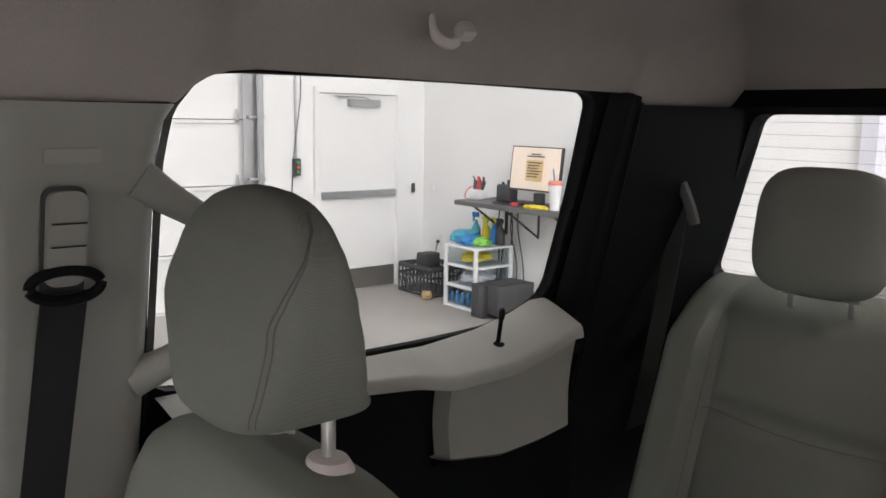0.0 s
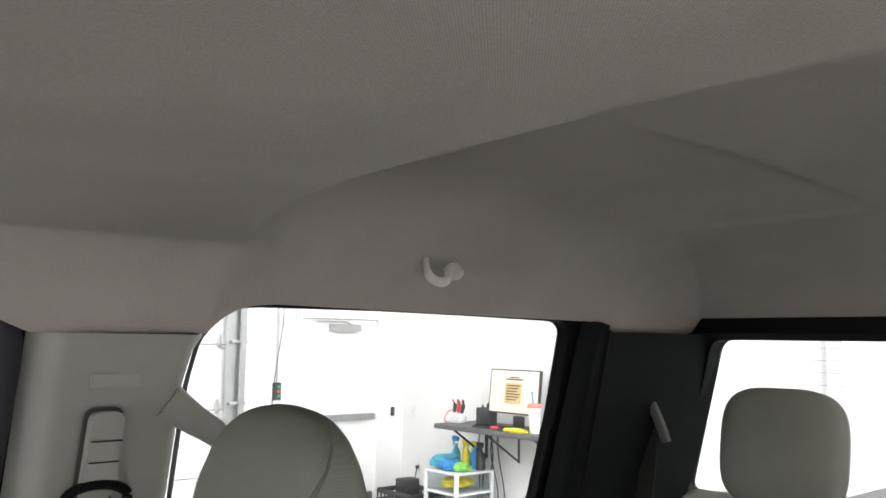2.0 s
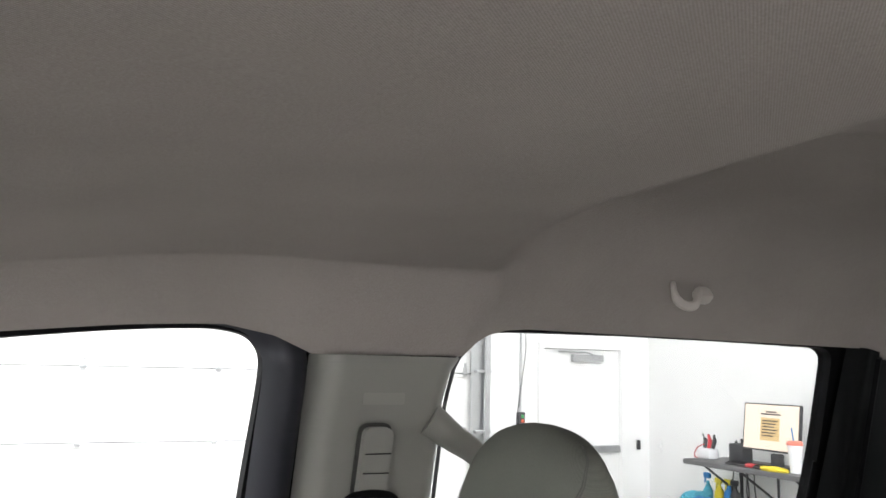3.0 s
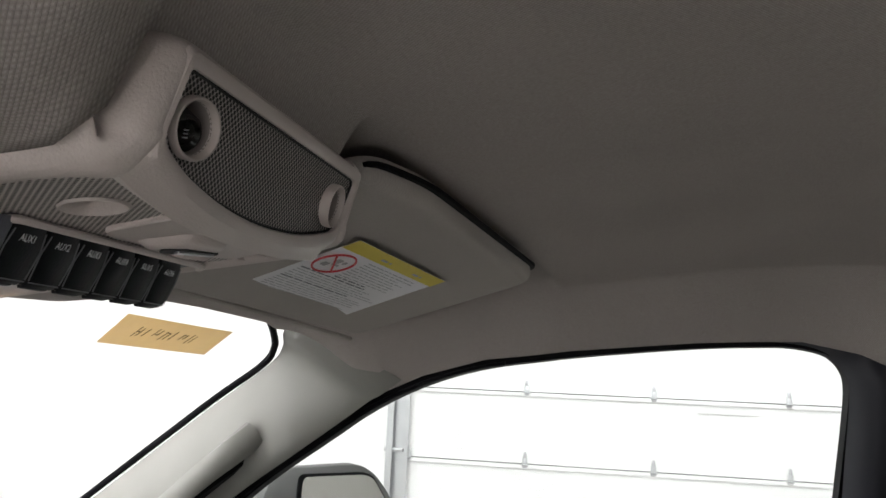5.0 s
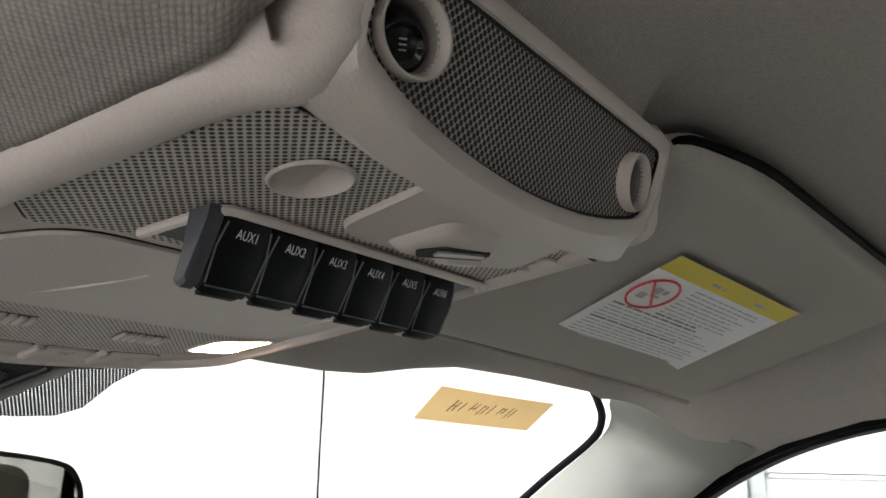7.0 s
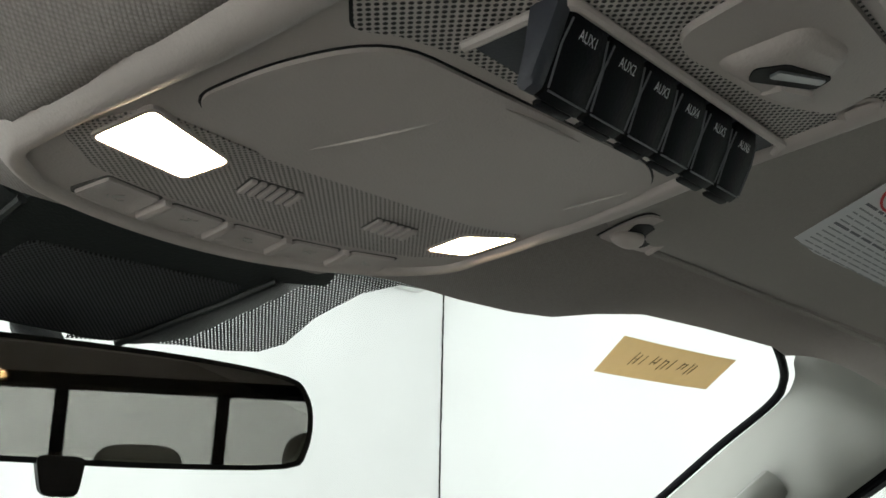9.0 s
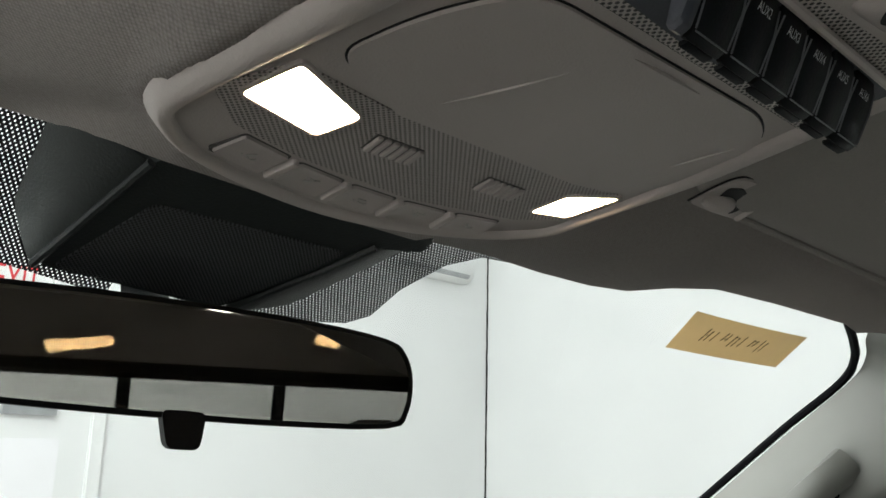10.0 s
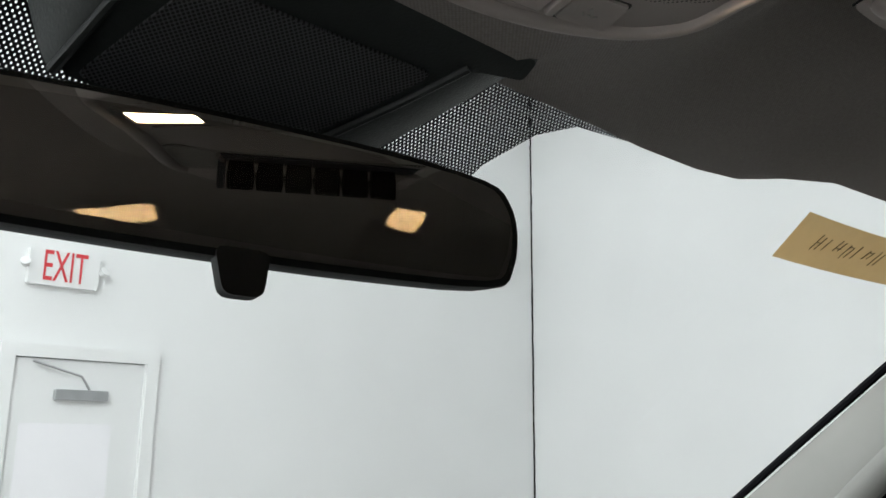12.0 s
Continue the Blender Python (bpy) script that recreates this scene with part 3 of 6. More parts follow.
tube(bb, [(4.81, -5.0, TZ + 0.26), (4.83, -5.0, TZ + 0.38)], 0.006, 6)
part("straw", bb, BLUE, cup)
bx = thing("pen_holder", "black pen holder with markers on the table", "pen holder", (5.55, -5.15, TZ + 0.022))
part("holder", one_box(5.55, -5.15, TZ + 0.105, 0.17, 0.12, 0.165, 0.01), DARK_METAL, bx)
for k, dx in enumerate((-0.06, -0.02, 0.03)):
    bb = bmesh.new()
    tube(bb, [(5.55 + dx, -5.15, TZ + 0.15), (5.55 + dx * 1.3, -5.15 + 0.01 * k, TZ + 0.25 - 0.02 * k)], 0.012, 8)
    part("marker", bb, (GREEN, DARK_METAL, DARK_METAL)[k], bx)
tt = thing("tool_stand", "white charging stand with red and black hand tools", "tool", (5.90, -5.1, TZ + 0.022))
part("stand_base", one_box(5.90, -5.1, TZ + 0.07, 0.15, 0.12, 0.095, 0.02), WHITEP, tt)
for k, (dx, mm) in enumerate(((-0.05, DARK_METAL), (0.0, REDC), (0.05, DARK_METAL))):
    bb = bmesh.new()
    tube(bb, [(5.90 + dx, -5.1, TZ + 0.1), (5.90 + dx * 1.2, -5.12, TZ + 0.19), (5.90 + dx * 1.5, -5.1, TZ + 0.24)], [0.016, 0.02, 0.012], 8)
    part("tool_handle", bb, mm, tt)
cbm = bmesh.new()
tube(cbm, smooth_line([(5.95, -5.1, TZ + 0.15), (5.99, -5.05, TZ + 0.12), (5.98, -5.0, TZ + 0.05), (5.93, -5.0, TZ + 0.03)]), 0.005, 6)
part("red_cable", cbm, REDC, tt)

# drawer tower with towels
dt = thing("drawer_tower", "white plastic drawer tower with clear drawers full of supplies", "drawer unit", (5.92, -5.05, 0))
DX0, DX1, DY0, DY1 = 5.62, 6.08, -5.32, -4.84
for zz in (0.012, 0.215, 0.415, 0.60):
    part("shelf_frame", one_box((DX0 + DX1) / 2, (DY0 + DY1) / 2, zz, DX1 - DX0, DY1 - DY0, 0.022, 0.006), WHITEP, dt)
for px in (DX0 + 0.015, DX1 - 0.015):
    for py in (DY0 + 0.015, DY1 - 0.015):
        part("corner_post", one_box(px, py, 0.305, 0.035, 0.035, 0.61, 0.006), WHITEP, dt)
fills = (TEAL, WHITEP, YELLOW)
for k, zz in enumerate((0.115, 0.315, 0.51)):
    part("drawer", one_box((DX0 + DX1) / 2, DY1 - 0.235, zz, 0.40, 0.43, 0.165, 0.012), CLEARP, dt, "clear plastic drawer")
    crumple("drawer_contents", (DX0 + DX1) / 2, DY1 - 0.22, zz - 0.02, 0.15, 0.16, 0.055, fills[k], 11 + k, "", parent=dt)
for k in range(9):
    bb = bmesh.new()
    xx = DX0 + 0.06 + k * 0.041
    lathe(bb, [(0.014, 0), (0.016, 0.09), (0.008, 0.1)], pose(xx, DY1 - 0.05 - 0.03 * (k % 2), 0.05), 10, True)
    part("bottle", bb, (BLUE, WHITEP)[k % 2], dt)
crumple("teal_towel", 6.02, -5.05, 0.665, 0.13, 0.15, 0.07, TEAL, 3, "crumpled teal microfibre towel on the drawers", "towel")
crumple("blue_towel", 5.84, -4.98, 0.655, 0.13, 0.12, 0.06, BLUE, 8, "crumpled blue microfibre towel on the drawers", "towel")
crumple("green_towel", 5.74, -5.0, 0.65, 0.10, 0.10, 0.05, GREENC, 9, "crumpled green microfibre towel on the drawers", "towel")
for k, (bx_, hh, m1, m2) in enumerate(((6.05, 0.30, TEAL, BLUE), (5.90, 0.27, YELLOW, YELLOW), (5.78, 0.27, BLUE, YELLOW), (5.70, 0.27, DARK_METAL, DARK_METAL))):
    sb = thing("spray_bottle", ("teal", "yellow", "blue", "black")[k] + " spray bottle standing on the drawers", "spray bottle", (bx_, -5.22, 0.611), group="spray bottles")
    bb = bmesh.new()
    lathe(bb, [(0.0, 0), (0.045, 0.0), (0.047, 0.02), (0.044, 0.13), (0.016, 0.18), (0.015, 0.21)], pose(bx_, -5.22, 0.612), 18, True)
    part("bottle_body", bb, m1, sb)
    part("trigger_head", one_box(bx_ + 0.01, -5.22, 0.612 + hh - 0.04, 0.085, 0.03, 0.05, 0.01), m2, sb)
    bb = bmesh.new()
    tube(bb, [(bx_ + 0.03, -5.22, 0.612 + hh - 0.06), (bx_ + 0.045, -5.22, 0.612 + hh - 0.11)], 0.008, 6)
    part("trigger", bb, m2, sb)
# crate of black plastic
cr = thing("plastic_crate", "black plastic crate with lattice sides on the floor", "crate", (6.62, -5.05, 0))
CX0, CX1, CY0, CY1, CH = 6.38, 6.92, -5.36, -4.92, 0.30
part("crate_floor", one_box((CX0 + CX1) / 2, (CY0 + CY1) / 2, 0.012, CX1 - CX0, CY1 - CY0, 0.02, 0.004), DARK_METAL, cr)
for ax in ("x0", "x1", "y0", "y1"):
    bm = bmesh.new()
    L0, L1 = (CY0, CY1) if ax[0] == "x" else (CX0, CX1)
    at = {"x0": CX0, "x1": CX1, "y0": CY0, "y1": CY1}[ax]

    def P(u, z):
        return (at, u, z) if ax[0] == "x" else (u, at, z)

    for zz, rr in ((0.02, 0.014), (CH - 0.02, 0.018), (CH, 0.012), (0.2, 0.012)):
        tube(bm, [P(L0, zz), P(L1, zz)], rr, 6)
    n = 9
    for k in range(n + 1):
        u = L0 + (L1 - L0) * k / n
        tube(bm, [P(u, 0.02), P(u, CH)], 0.008, 5)
    for k in range(n):
        u = L0 + (L1 - L0) * k / n
        tube(bm, [P(u, 0.03), P(u + (L1 - L0) / n, 0.2)], 0.005, 5)
    part("crate_side", bm, DARK_METAL, cr)
part("black_case", one_box(6.72, -5.15, 0.30, 0.17, 0.2, 0.22, 0.02), DARK_METAL, cr)
crumple("sponge", 6.36, -4.85, 0.04, 0.06, 0.05, 0.05, KRAFT, 21, "small tan sponge on the floor", "sponge")
bn = thing("computer_case", "dark upright computer case on the floor", "computer", (5.45, -4.95, 0))
part("case_front", one_box(5.47, -4.76, 0.16, 0.16, 0.06, 0.31, 0.008), DARK_METAL, bn)
part("case_body", one_box(5.40, -5.02, 0.18, 0.30, 0.46, 0.27, 0.01), DARK_METAL, bn)
ob = thing("wall_outlet", "white wall outlet with a plugged-in cord", "outlet", (6.9, WALL_S, 0.5))
part("outlet_plate", one_box(6.9, WALL_S + 0.006, 0.5, 0.075, 0.012, 0.12, 0.003), DOOR_PAINT, ob)
part("plug", one_box(6.9, WALL_S + 0.025, 0.48, 0.03, 0.03, 0.03, 0.004), DARK_METAL, ob)
bb = bmesh.new()
tube(bb, smooth_line([(6.9, WALL_S + 0.03, 0.47), (6.88, WALL_S + 0.05, 0.3), (6.6, WALL_S + 0.04, 0.06), (6.2, WALL_S + 0.04, 0.04)]), 0.005, 6)
part("cord", bb, DARK_METAL, ob)
lw = thing("light_switch", "small wall switch plate", "switch", (7.02, WALL_S, 1.05))
part("switch_plate", one_box(7.02, WALL_S + 0.005, 1.05, 0.075, 0.01, 0.12, 0.003), DOOR_PAINT, lw)
part("toggle", one_box(7.02, WALL_S + 0.013, 1.05, 0.02, 0.012, 0.04, 0.003), WHITEP, lw)
th = thing("thermostat", "small grey sensor on the wall corner", "sensor", (WALL_E, -5.3, 1.05))
part("sensor_body", one_box(WALL_E - 0.012, -5.3, 1.05, 0.025, 0.04, 0.1, 0.006), DARK_METAL, th)
cords = thing("hanging_cords", "black power cords hanging below the table", "cord", (5.75, -5.3, TZ - 0.02))
for k in range(5):
    bb = bmesh.new()
    x0 = 5.60 + 0.06 * k
    tube(bb, smooth_line([(x0, -5.35, TZ - 0.02), (x0 + 0.05 * math.sin(k * 2.1), -5.36, 0.75), (x0 - 0.06 * math.cos(k), -5.38, 0.42), (x0 - 0.1 + 0.05 * k, -5.36, 0.12)]), 0.006, 6)
    part("cord", bb, DARK_METAL, cords)

# rear wall behind the bed: grey window panel and pilaster
pil = thing("wall_pilaster", "pale lavender painted steel column on the wall", "column", (2.36, WALL_S, 0), kind="structure")
LAV = material("column_paint", (0.62, 0.62, 0.68), 0.5, vary=0.03)
part("column", one_box(2.36, WALL_S + 0.05, CEIL / 2, 0.11, 0.1, CEIL), LAV, pil, smooth=False)
wp = thing("wall_panel", "pale grey framed panel on the white wall", "panel", (1.5, WALL_S, 1.47), kind="structure")
part("panel_frame", one_box(1.5, WALL_S + 0.01, 1.47, 0.80, 0.02, 0.32, 0.004), DOOR_PAINT, wp)
part("panel_face", one_box(1.5, WALL_S + 0.024, 1.47, 0.75, 0.012, 0.28, 0.003), material("panel_grey", (0.5, 0.51, 0.55), 0.4), wp)

# ---------- the truck's cab ----------
def side_x(z):
    """The passenger side leans in towards the roof."""
    return 0.77 + 0.28 * (1.9 - z)


def shield_y(x, z):
    """The raked windshield, swept back at its sides."""
    return 1.0 + 1.3 * (1.9 - z) - 0.35 * max(0.0, abs(x) - 0.45) ** 2


TRUCK["fitting"] = True
cab = thing("pickup_cab", "grey-trimmed crew cab of a parked pickup truck", "truck cab", (0, 0, 0.9))

# outline of the front side window, the rear side window and the windshield
FRONT_WIN = [(0.976, 1.712), (0.905, 1.759), (0.828, 1.813), (0.744, 1.853), (0.66, 1.877), (0.553, 1.889), (0.409, 1.896), (0.30, 1.898),
             (0.262, 1.890), (0.244, 1.868), (0.242, 1.84), (0.245, 1.78), (0.251, 1.687), (0.26, 1.40), (1.30, 1.40), (1.20, 1.52), (1.08, 1.63)]
REAR_WIN = [(-0.033, 1.40), (-0.028, 1.60), (-0.024, 1.725), (-0.024, 1.80), (-0.030, 1.85), (-0.045, 1.885), (-0.075, 1.903), (-0.12, 1.909), (-0.34, 1.911),
            (-0.56, 1.909), (-0.78, 1.905), (-0.803, 1.89), (-0.815, 1.72), (-0.813, 1.545), (-0.797, 1.518), (-0.762, 1.500), (-0.695, 1.476),
            (-0.557, 1.471), (-0.394, 1.471), (-0.20, 1.472), (-0.062, 1.474)]
REAR_WIN = [(-0.033, 1.474)] + REAR_WIN[1:-1]
def ring_smooth(ring, radius):
    return round_poly(ring, radius, 4)


FRONT_WIN = ring_smooth(FRONT_WIN, 0.05)
REAR_WIN = ring_smooth(REAR_WIN, 0.05)


def side_edge(y):
    """Height of the headliner's lower edge along the side."""
    return lerp_table([(-1.2, 1.884), (-0.885, 1.884), (-0.835, 1.905), (-0.13, 1.912), (-0.095, 1.909), (-0.07, 1.902), (-0.052, 1.891), (-0.040, 1.879), (-0.032, 1.870), (0.19, 1.868), (0.24, 1.890), (0.30, 1.902), (0.41, 1.900), (0.553, 1.893),
                       (0.66, 1.881), (0.744, 1.857), (0.80, 1.832), (0.84, 1.848), (0.88, 1.870), (0.92, 1.890), (0.96, 1.905)], y)


FRONT_EDGE = [(0.0, 0.946, 1.852), (0.075, 0.946, 1.853), (0.09, 0.955, 1.858), (0.115, 1.0, 1.874), (0.20, 1.012, 1.884), (0.266, 1.012, 1.884), (0.328, 1.010, 1.886), (0.376, 1.005, 1.890), (0.427, 0.993, 1.901), (0.491, 0.980, 1.911),
              (0.60, 0.969, 1.915), (0.733, 0.950, 1.915), (0.79, 0.948, 1.906)]


def roof_mid(y):
    return lerp_table([(-1.2, 1.985), (-1.0, 2.030), (-0.7, 2.066), (-0.4, 2.078), (-0.15, 2.075), (-0.06, 2.064), (0.0, 2.046), (0.05, 2.021), (0.075, 2.004), (0.088, 2.001), (0.3, 1.998), (0.45, 1.988), (0.6, 1.963), (0.8, 1.940), (1.0, 1.908)], y)


def crease_y(x):
    """Where the front field of the headliner ends, across the cab."""
    return lerp_table([(0, 0.082), (0.3, 0.070), (0.45, 0.040), (0.6, 0.0), (0.72, -0.06), (0.8, -0.09)], x)


# the overhead console's place, and its outline, which the headliner follows
CM = pose(0.0022, 0.8596, 1.8337, -7.45, -0.69, 0.15) @ Matrix.Scale(1.02, 4)
CM_INV = CM.inverted()


def rim_half(y):
    return lerp_table([(-0.204, 0.0885), (-0.195, 0.0930), (-0.182, 0.0955), (-0.15, 0.0975), (-0.12, 0.0995), (-0.08, 0.1025), (-0.01, 0.1095), (0.02, 0.1140)], y)


def tuck(y):
    """The passenger side's front corner stands further in than the driver's."""
    return 0.0085 * step(-0.03, 0.032, y) * step(0.088, 0.055, y) - 0.0020 * step(-0.10, -0.06, y) * step(-0.01, -0.035, y)


def console_outline(grow=0.0, start=-0.204):
    slim = 1.0 if grow > 0 else 0.55
    side = [(-rim_half(y) - grow * (1 + (slim - 1) * step(-0.07, 0.0, y)), y) for y in (-0.204, -0.192, -0.178, -0.14, -0.10, -0.05, 0.0, 0.02) if y >= start]
    g = grow * slim
    front = [(-0.115 - g, 0.036), (-0.108 - g * 0.8, 0.050 + g * 0.6), (-0.086, 0.0655 + g), (-0.045, 0.079 + g), (0.0, 0.0845 + g)]
    half = side + front
    return half + [(-x - tuck(y), y) for x, y in reversed(half[:-1])]


def console_reach(x, y):
    """How far a point of the console's own plane lies outside its outline (negative inside)."""
    wide = abs(x) + (tuck(y) if x > 0 else 0.0)
    y_front = 0.0845 - 2.2 * wide * wide - 900 * max(0.0, wide - 0.085) ** 3
    return max(wide - rim_half(y), (y - y_front) * 0.9, -0.203 - y)


def headliner_point(x_frac, y):
    s, u = (-1 if x_frac < 0 else 1), abs(x_frac)
    ze = side_edge(y)
    xe = side_x(ze) - 0.004
    x = xe * u
    yr = y - (crease_y(x) - 0.082) * max(0.0, 1 - ((y - 0.05) / 0.5) ** 2)
    zc = roof_mid(yr)
    rear = step(0.085, 0.05 - 0.05 * step(0.80, 0.98, u), yr)
    soft = max(0.0, (u - 0.62) / 0.38) ** 2.5
    crisp = 0.22 * max(0.0, (u - 0.5) / 0.5) ** 2 + 0.78 * max(0.0, (u - 0.88) / 0.12) ** 1.3
    z = zc - (zc - ze) * (rear * soft + (1 - rear) * crisp)
    z += 0.013 * step(0.082, 0.045, yr) * step(0.66, 0.84, u) * step(0.99, 0.92, u)
    if y < -0.05:                       # raised field on both sides of the middle strip
        z += 0.014 * step(0.19, 0.24, x) * step(0.66, 0.52, x) * step(-0.03, -0.12, y) * step(-1.0, -0.62, y)
    if s > 0:                           # shallow recess for the sun visor
        rear_edge = 0.632 - 0.141 * (x - 0.128)
        z += 0.014 * step(0.15, 0.18, x) * step(0.73, 0.67, x) * step(rear_edge, rear_edge + 0.02, y) * step(0.895, 0.845, y)
    if y < -0.78:                       # rear header rolls down to the back window
        z = min(z, ze + (zc - ze) * math.sqrt(max(0.0, 1 - ((-0.78 - y) / 0.40) ** 2)) + 0.002)
    # swell round the overhead console, which it meets along the rim
    reach = 0.25 if s < 0 else lerp_table([(0.62, 0.112), (0.72, 0.115), (0.80, 0.16), (0.87, 0.25)], y)
    sx = step(reach, 0.104, x)
    y0, y1 = (0.625, 0.66) if x < 0.095 else ((0.560 + 0.03 * step(0.13, 0.095, x), 0.660) if s < 0 else (0.622, 0.665))
    low = lerp_table([(0.6, 1.886), (0.7, 1.876), (0.85, 1.858), (0.93, 1.850), (1.02, 1.868)], y) + 0.045 * s * x
    z = z + (min(z, low) - z) * sx * step(y0, y1, y)
    p = cab_fit((s * x, y, z))
    c = CM_INV @ p
    beside, out = abs(c.x) + (tuck(c.y) if c.x > 0 else 0.0) - rim_half(c.y), console_reach(c.x, c.y)
    if out < 0.09 and c.y > -0.29 and (c.y > -0.185 or beside > -0.002):
        # beside the rim it comes down to the rim's shoulder; inside it passes above the console
        near = step(0.06, 0.006, out) * step(-0.195, -0.165, c.y) if s > 0 else step(0.085, 0.010, beside if c.y < 0 else out) * step(-0.285, -0.245, c.y)
        want = 0.0055 if out > -0.001 else 0.0055 + 2.2 * min(0.010, -0.001 - out)
        want += 0.9 * max(0.0, beside if c.y < 0 else out) ** 2 / 0.05
        if s < 0:
            want += 0.062 * step(-0.180, -0.240, c.y)
        z += (CM @ Vector((c.x, c.y, c.z + (min(want, c.z) - c.z if out > 0.002 else want - c.z) * near))).z - p.z
    return s * x, y, z


def headliner_surface(u, v):
    xf = 2 * u - 1
    # dense rows near the crease and the console
    y = -1.165 + 2.20 * v
    x, yy, z = headliner_point(xf, min(y, 0.955))
    fx = abs(x)
    yf, zf = lerp_table([(a, b) for a, b, c in FRONT_EDGE], fx), lerp_table([(a, c) for a, b, c in FRONT_EDGE], fx)
    if v > 0.86:
        k = (v - 0.86) / 0.14
        ys = -1.165 + 2.20 * 0.86
        yy = ys + (yf - ys) * k
        x, yy, z = headliner_point(xf, yy if abs(xf) < 0.999 else min(yy, 0.955))
        b = step(0.45, 1.0, k)
        z = z * (1 - b) + zf * b
    return x, yy, z


part("headliner", sheet(headliner_surface, 260, 380, 0.0), HEADLINER, cab, "taupe woven fabric headliner", recalc=False)
bpy.data.objects["headliner"].data.polygons.foreach_set("use_smooth", [True] * len(bpy.data.objects["headliner"].data.polygons))
part("roof_panel", slab(rect(-0.88, -1.3, 0.88, 1.0), lambda u, v, w: (u, v, 2.175 + w), 0.02), PAINT, cab, "white roof panel")


def both_sides(name, make, mat, label=""):
    """The same trim piece on the passenger and on the driver side."""
    for s in (1, -1):
        bm = make()
        if s < 0:
            for v in bm.verts:
                v.co.x = -v.co.x
        part(name, bm, mat, cab, label)


def pillar_a():
    front = [(0.772, 0.930, 1.925), (0.790, 0.948, 1.908), (0.822, 0.960, 1.892), (0.842, 0.985, 1.868), (0.846, 1.06, 1.812), (0.848, 1.128, 1.759), (0.856, 1.25, 1.664), (0.87, 1.45, 1.51), (0.88, 1.60, 1.40)]
    back = [(0.770, 0.770, 1.850), (0.782, 0.800, 1.830), (0.787, 0.816, 1.822), (0.790, 0.830, 1.812), (0.803, 0.88, 1.777), (0.812, 0.93, 1.742), (0.828, 1.02, 1.678), (0.86, 1.16, 1.565), (0.90, 1.32, 1.40)]
    f, b = smooth_line(front, 5), smooth_line(back, 5)

    def at(u, v):
        i = u * (len(f) - 1)
        k = min(int(i), len(f) - 2)
        p, q = f[k].lerp(f[k + 1], i - k), b[k].lerp(b[k + 1], i - k)
        m = p.lerp(q, v)
        bulge = 0.030 * math.sin(math.pi * v) ** 0.7 * (0.45 + 0.55 * u)
        return m + Vector((-bulge, -bulge * 0.55, -bulge * 0.1))
    return sheet(at, 36, 14, 0.0)


both_sides("a_pillar_trim", pillar_a, PILLAR_TRIM, "light grey grained pillar trim")


def seal(points, r, flat=1.0):
    bm = bmesh.new()
    tube(bm, points, r, 8, flat=flat)
    return bm


# Seal is thickened so its black also covers the shaded gap beside the pillar.
both_sides("windshield_seal", lambda: seal(smooth_line([(0.755, 0.955, 1.922), (0.791, 0.962, 1.906), (0.825, 0.974, 1.890), (0.845, 0.998, 1.866), (0.851, 1.071, 1.814), (0.853, 1.139, 1.761), (0.861, 1.262, 1.666), (0.876, 1.458, 1.512)]), 0.0052), RUBBER)
both_sides("window_seal", lambda: seal([(side_x(z) + 0.022, y, z) for y, z in sorted(FRONT_WIN) if z > 1.5 and y > 0.62], 0.0024), RUBBER)


# side shell: outer skin with both window openings
OUTLINE = [(-1.22, 0.95), (1.62, 0.95), (1.62, 1.36), (1.52, 1.42), (1.20, 1.64), (0.95, 1.86), (0.80, 1.93), (0.45, 1.955), (-0.5, 1.965), (-1.22, 1.94)]
def skin_at(u, v, w):
    return side_x(v) + 0.030 + 0.018 * step(0.4, 0.75, u) + w, u, v


# unseen driver's door is assumed open to let light in: opening reaches the sill
OPEN_DOOR = [(y, 1.0 if z < 1.45 else z) for y, z in FRONT_WIN if not (y > 1.0 and 1.45 < z < 1.64)]
part("door_frame", slab(OUTLINE, skin_at, 0.03, [FRONT_WIN, REAR_WIN]), RUBBER, cab, "black inner door frame")
part("door_frame", slab(OUTLINE, lambda u, v, w: (-skin_at(u, v, w)[0], u, v), 0.03, [OPEN_DOOR, REAR_WIN]), RUBBER, cab, "black door frame round the open driver's door")

# B pillar trim with its seat belt slot


def pillar_b():
    def at(u, v):
        z = 1.868 - 0.62 * v
        y0 = lerp_table([(0, 0.186), (1, 0.190)], v)
        y1 = lerp_table([(0, -0.040), (0.03, -0.028), (0.1, -0.021), (1, -0.03)], v)
        y = y0 + (y1 - y0) * u
        edge = min(u, 1 - u)
        d = -0.022 + 0.045 * (1 - min(1.0, edge / 0.16)) ** 2
        return side_x(z) + d, y, z
    return sheet(at, 28, 30, 0.0)


both_sides("b_pillar_trim", pillar_b, TRIM, "light grey pillar trim with belt guide slot")
SEAL_PATH = smooth_line([(0.36, 1.902, 0), (0.33, 1.900, 0), (0.28, 1.893, 0), (0.252, 1.872, 0), (0.244, 1.84, 0), (0.246, 1.75, 0), (0.249, 1.60, 0), (0.254, 1.30, 0)], 6)


def seal_strip():
    def at(u, v):
        i = v * (len(SEAL_PATH) - 1)
        k = min(int(i), len(SEAL_PATH) - 2)
        p, d = SEAL_PATH[k].lerp(SEAL_PATH[k + 1], i - k), (SEAL_PATH[min(k + 2, len(SEAL_PATH) - 1)] - SEAL_PATH[max(k - 1, 0)]).normalized()
        y, z = p.x + d.y * 0.058 * u, p.y - d.x * 0.058 * u
        return side_x(z) + 0.022 - 0.030 * math.sin(math.pi * u) ** 0.8 + 0.016 * step(1.855, 1.895, z), y, z
    return sheet(at, 10, 60)


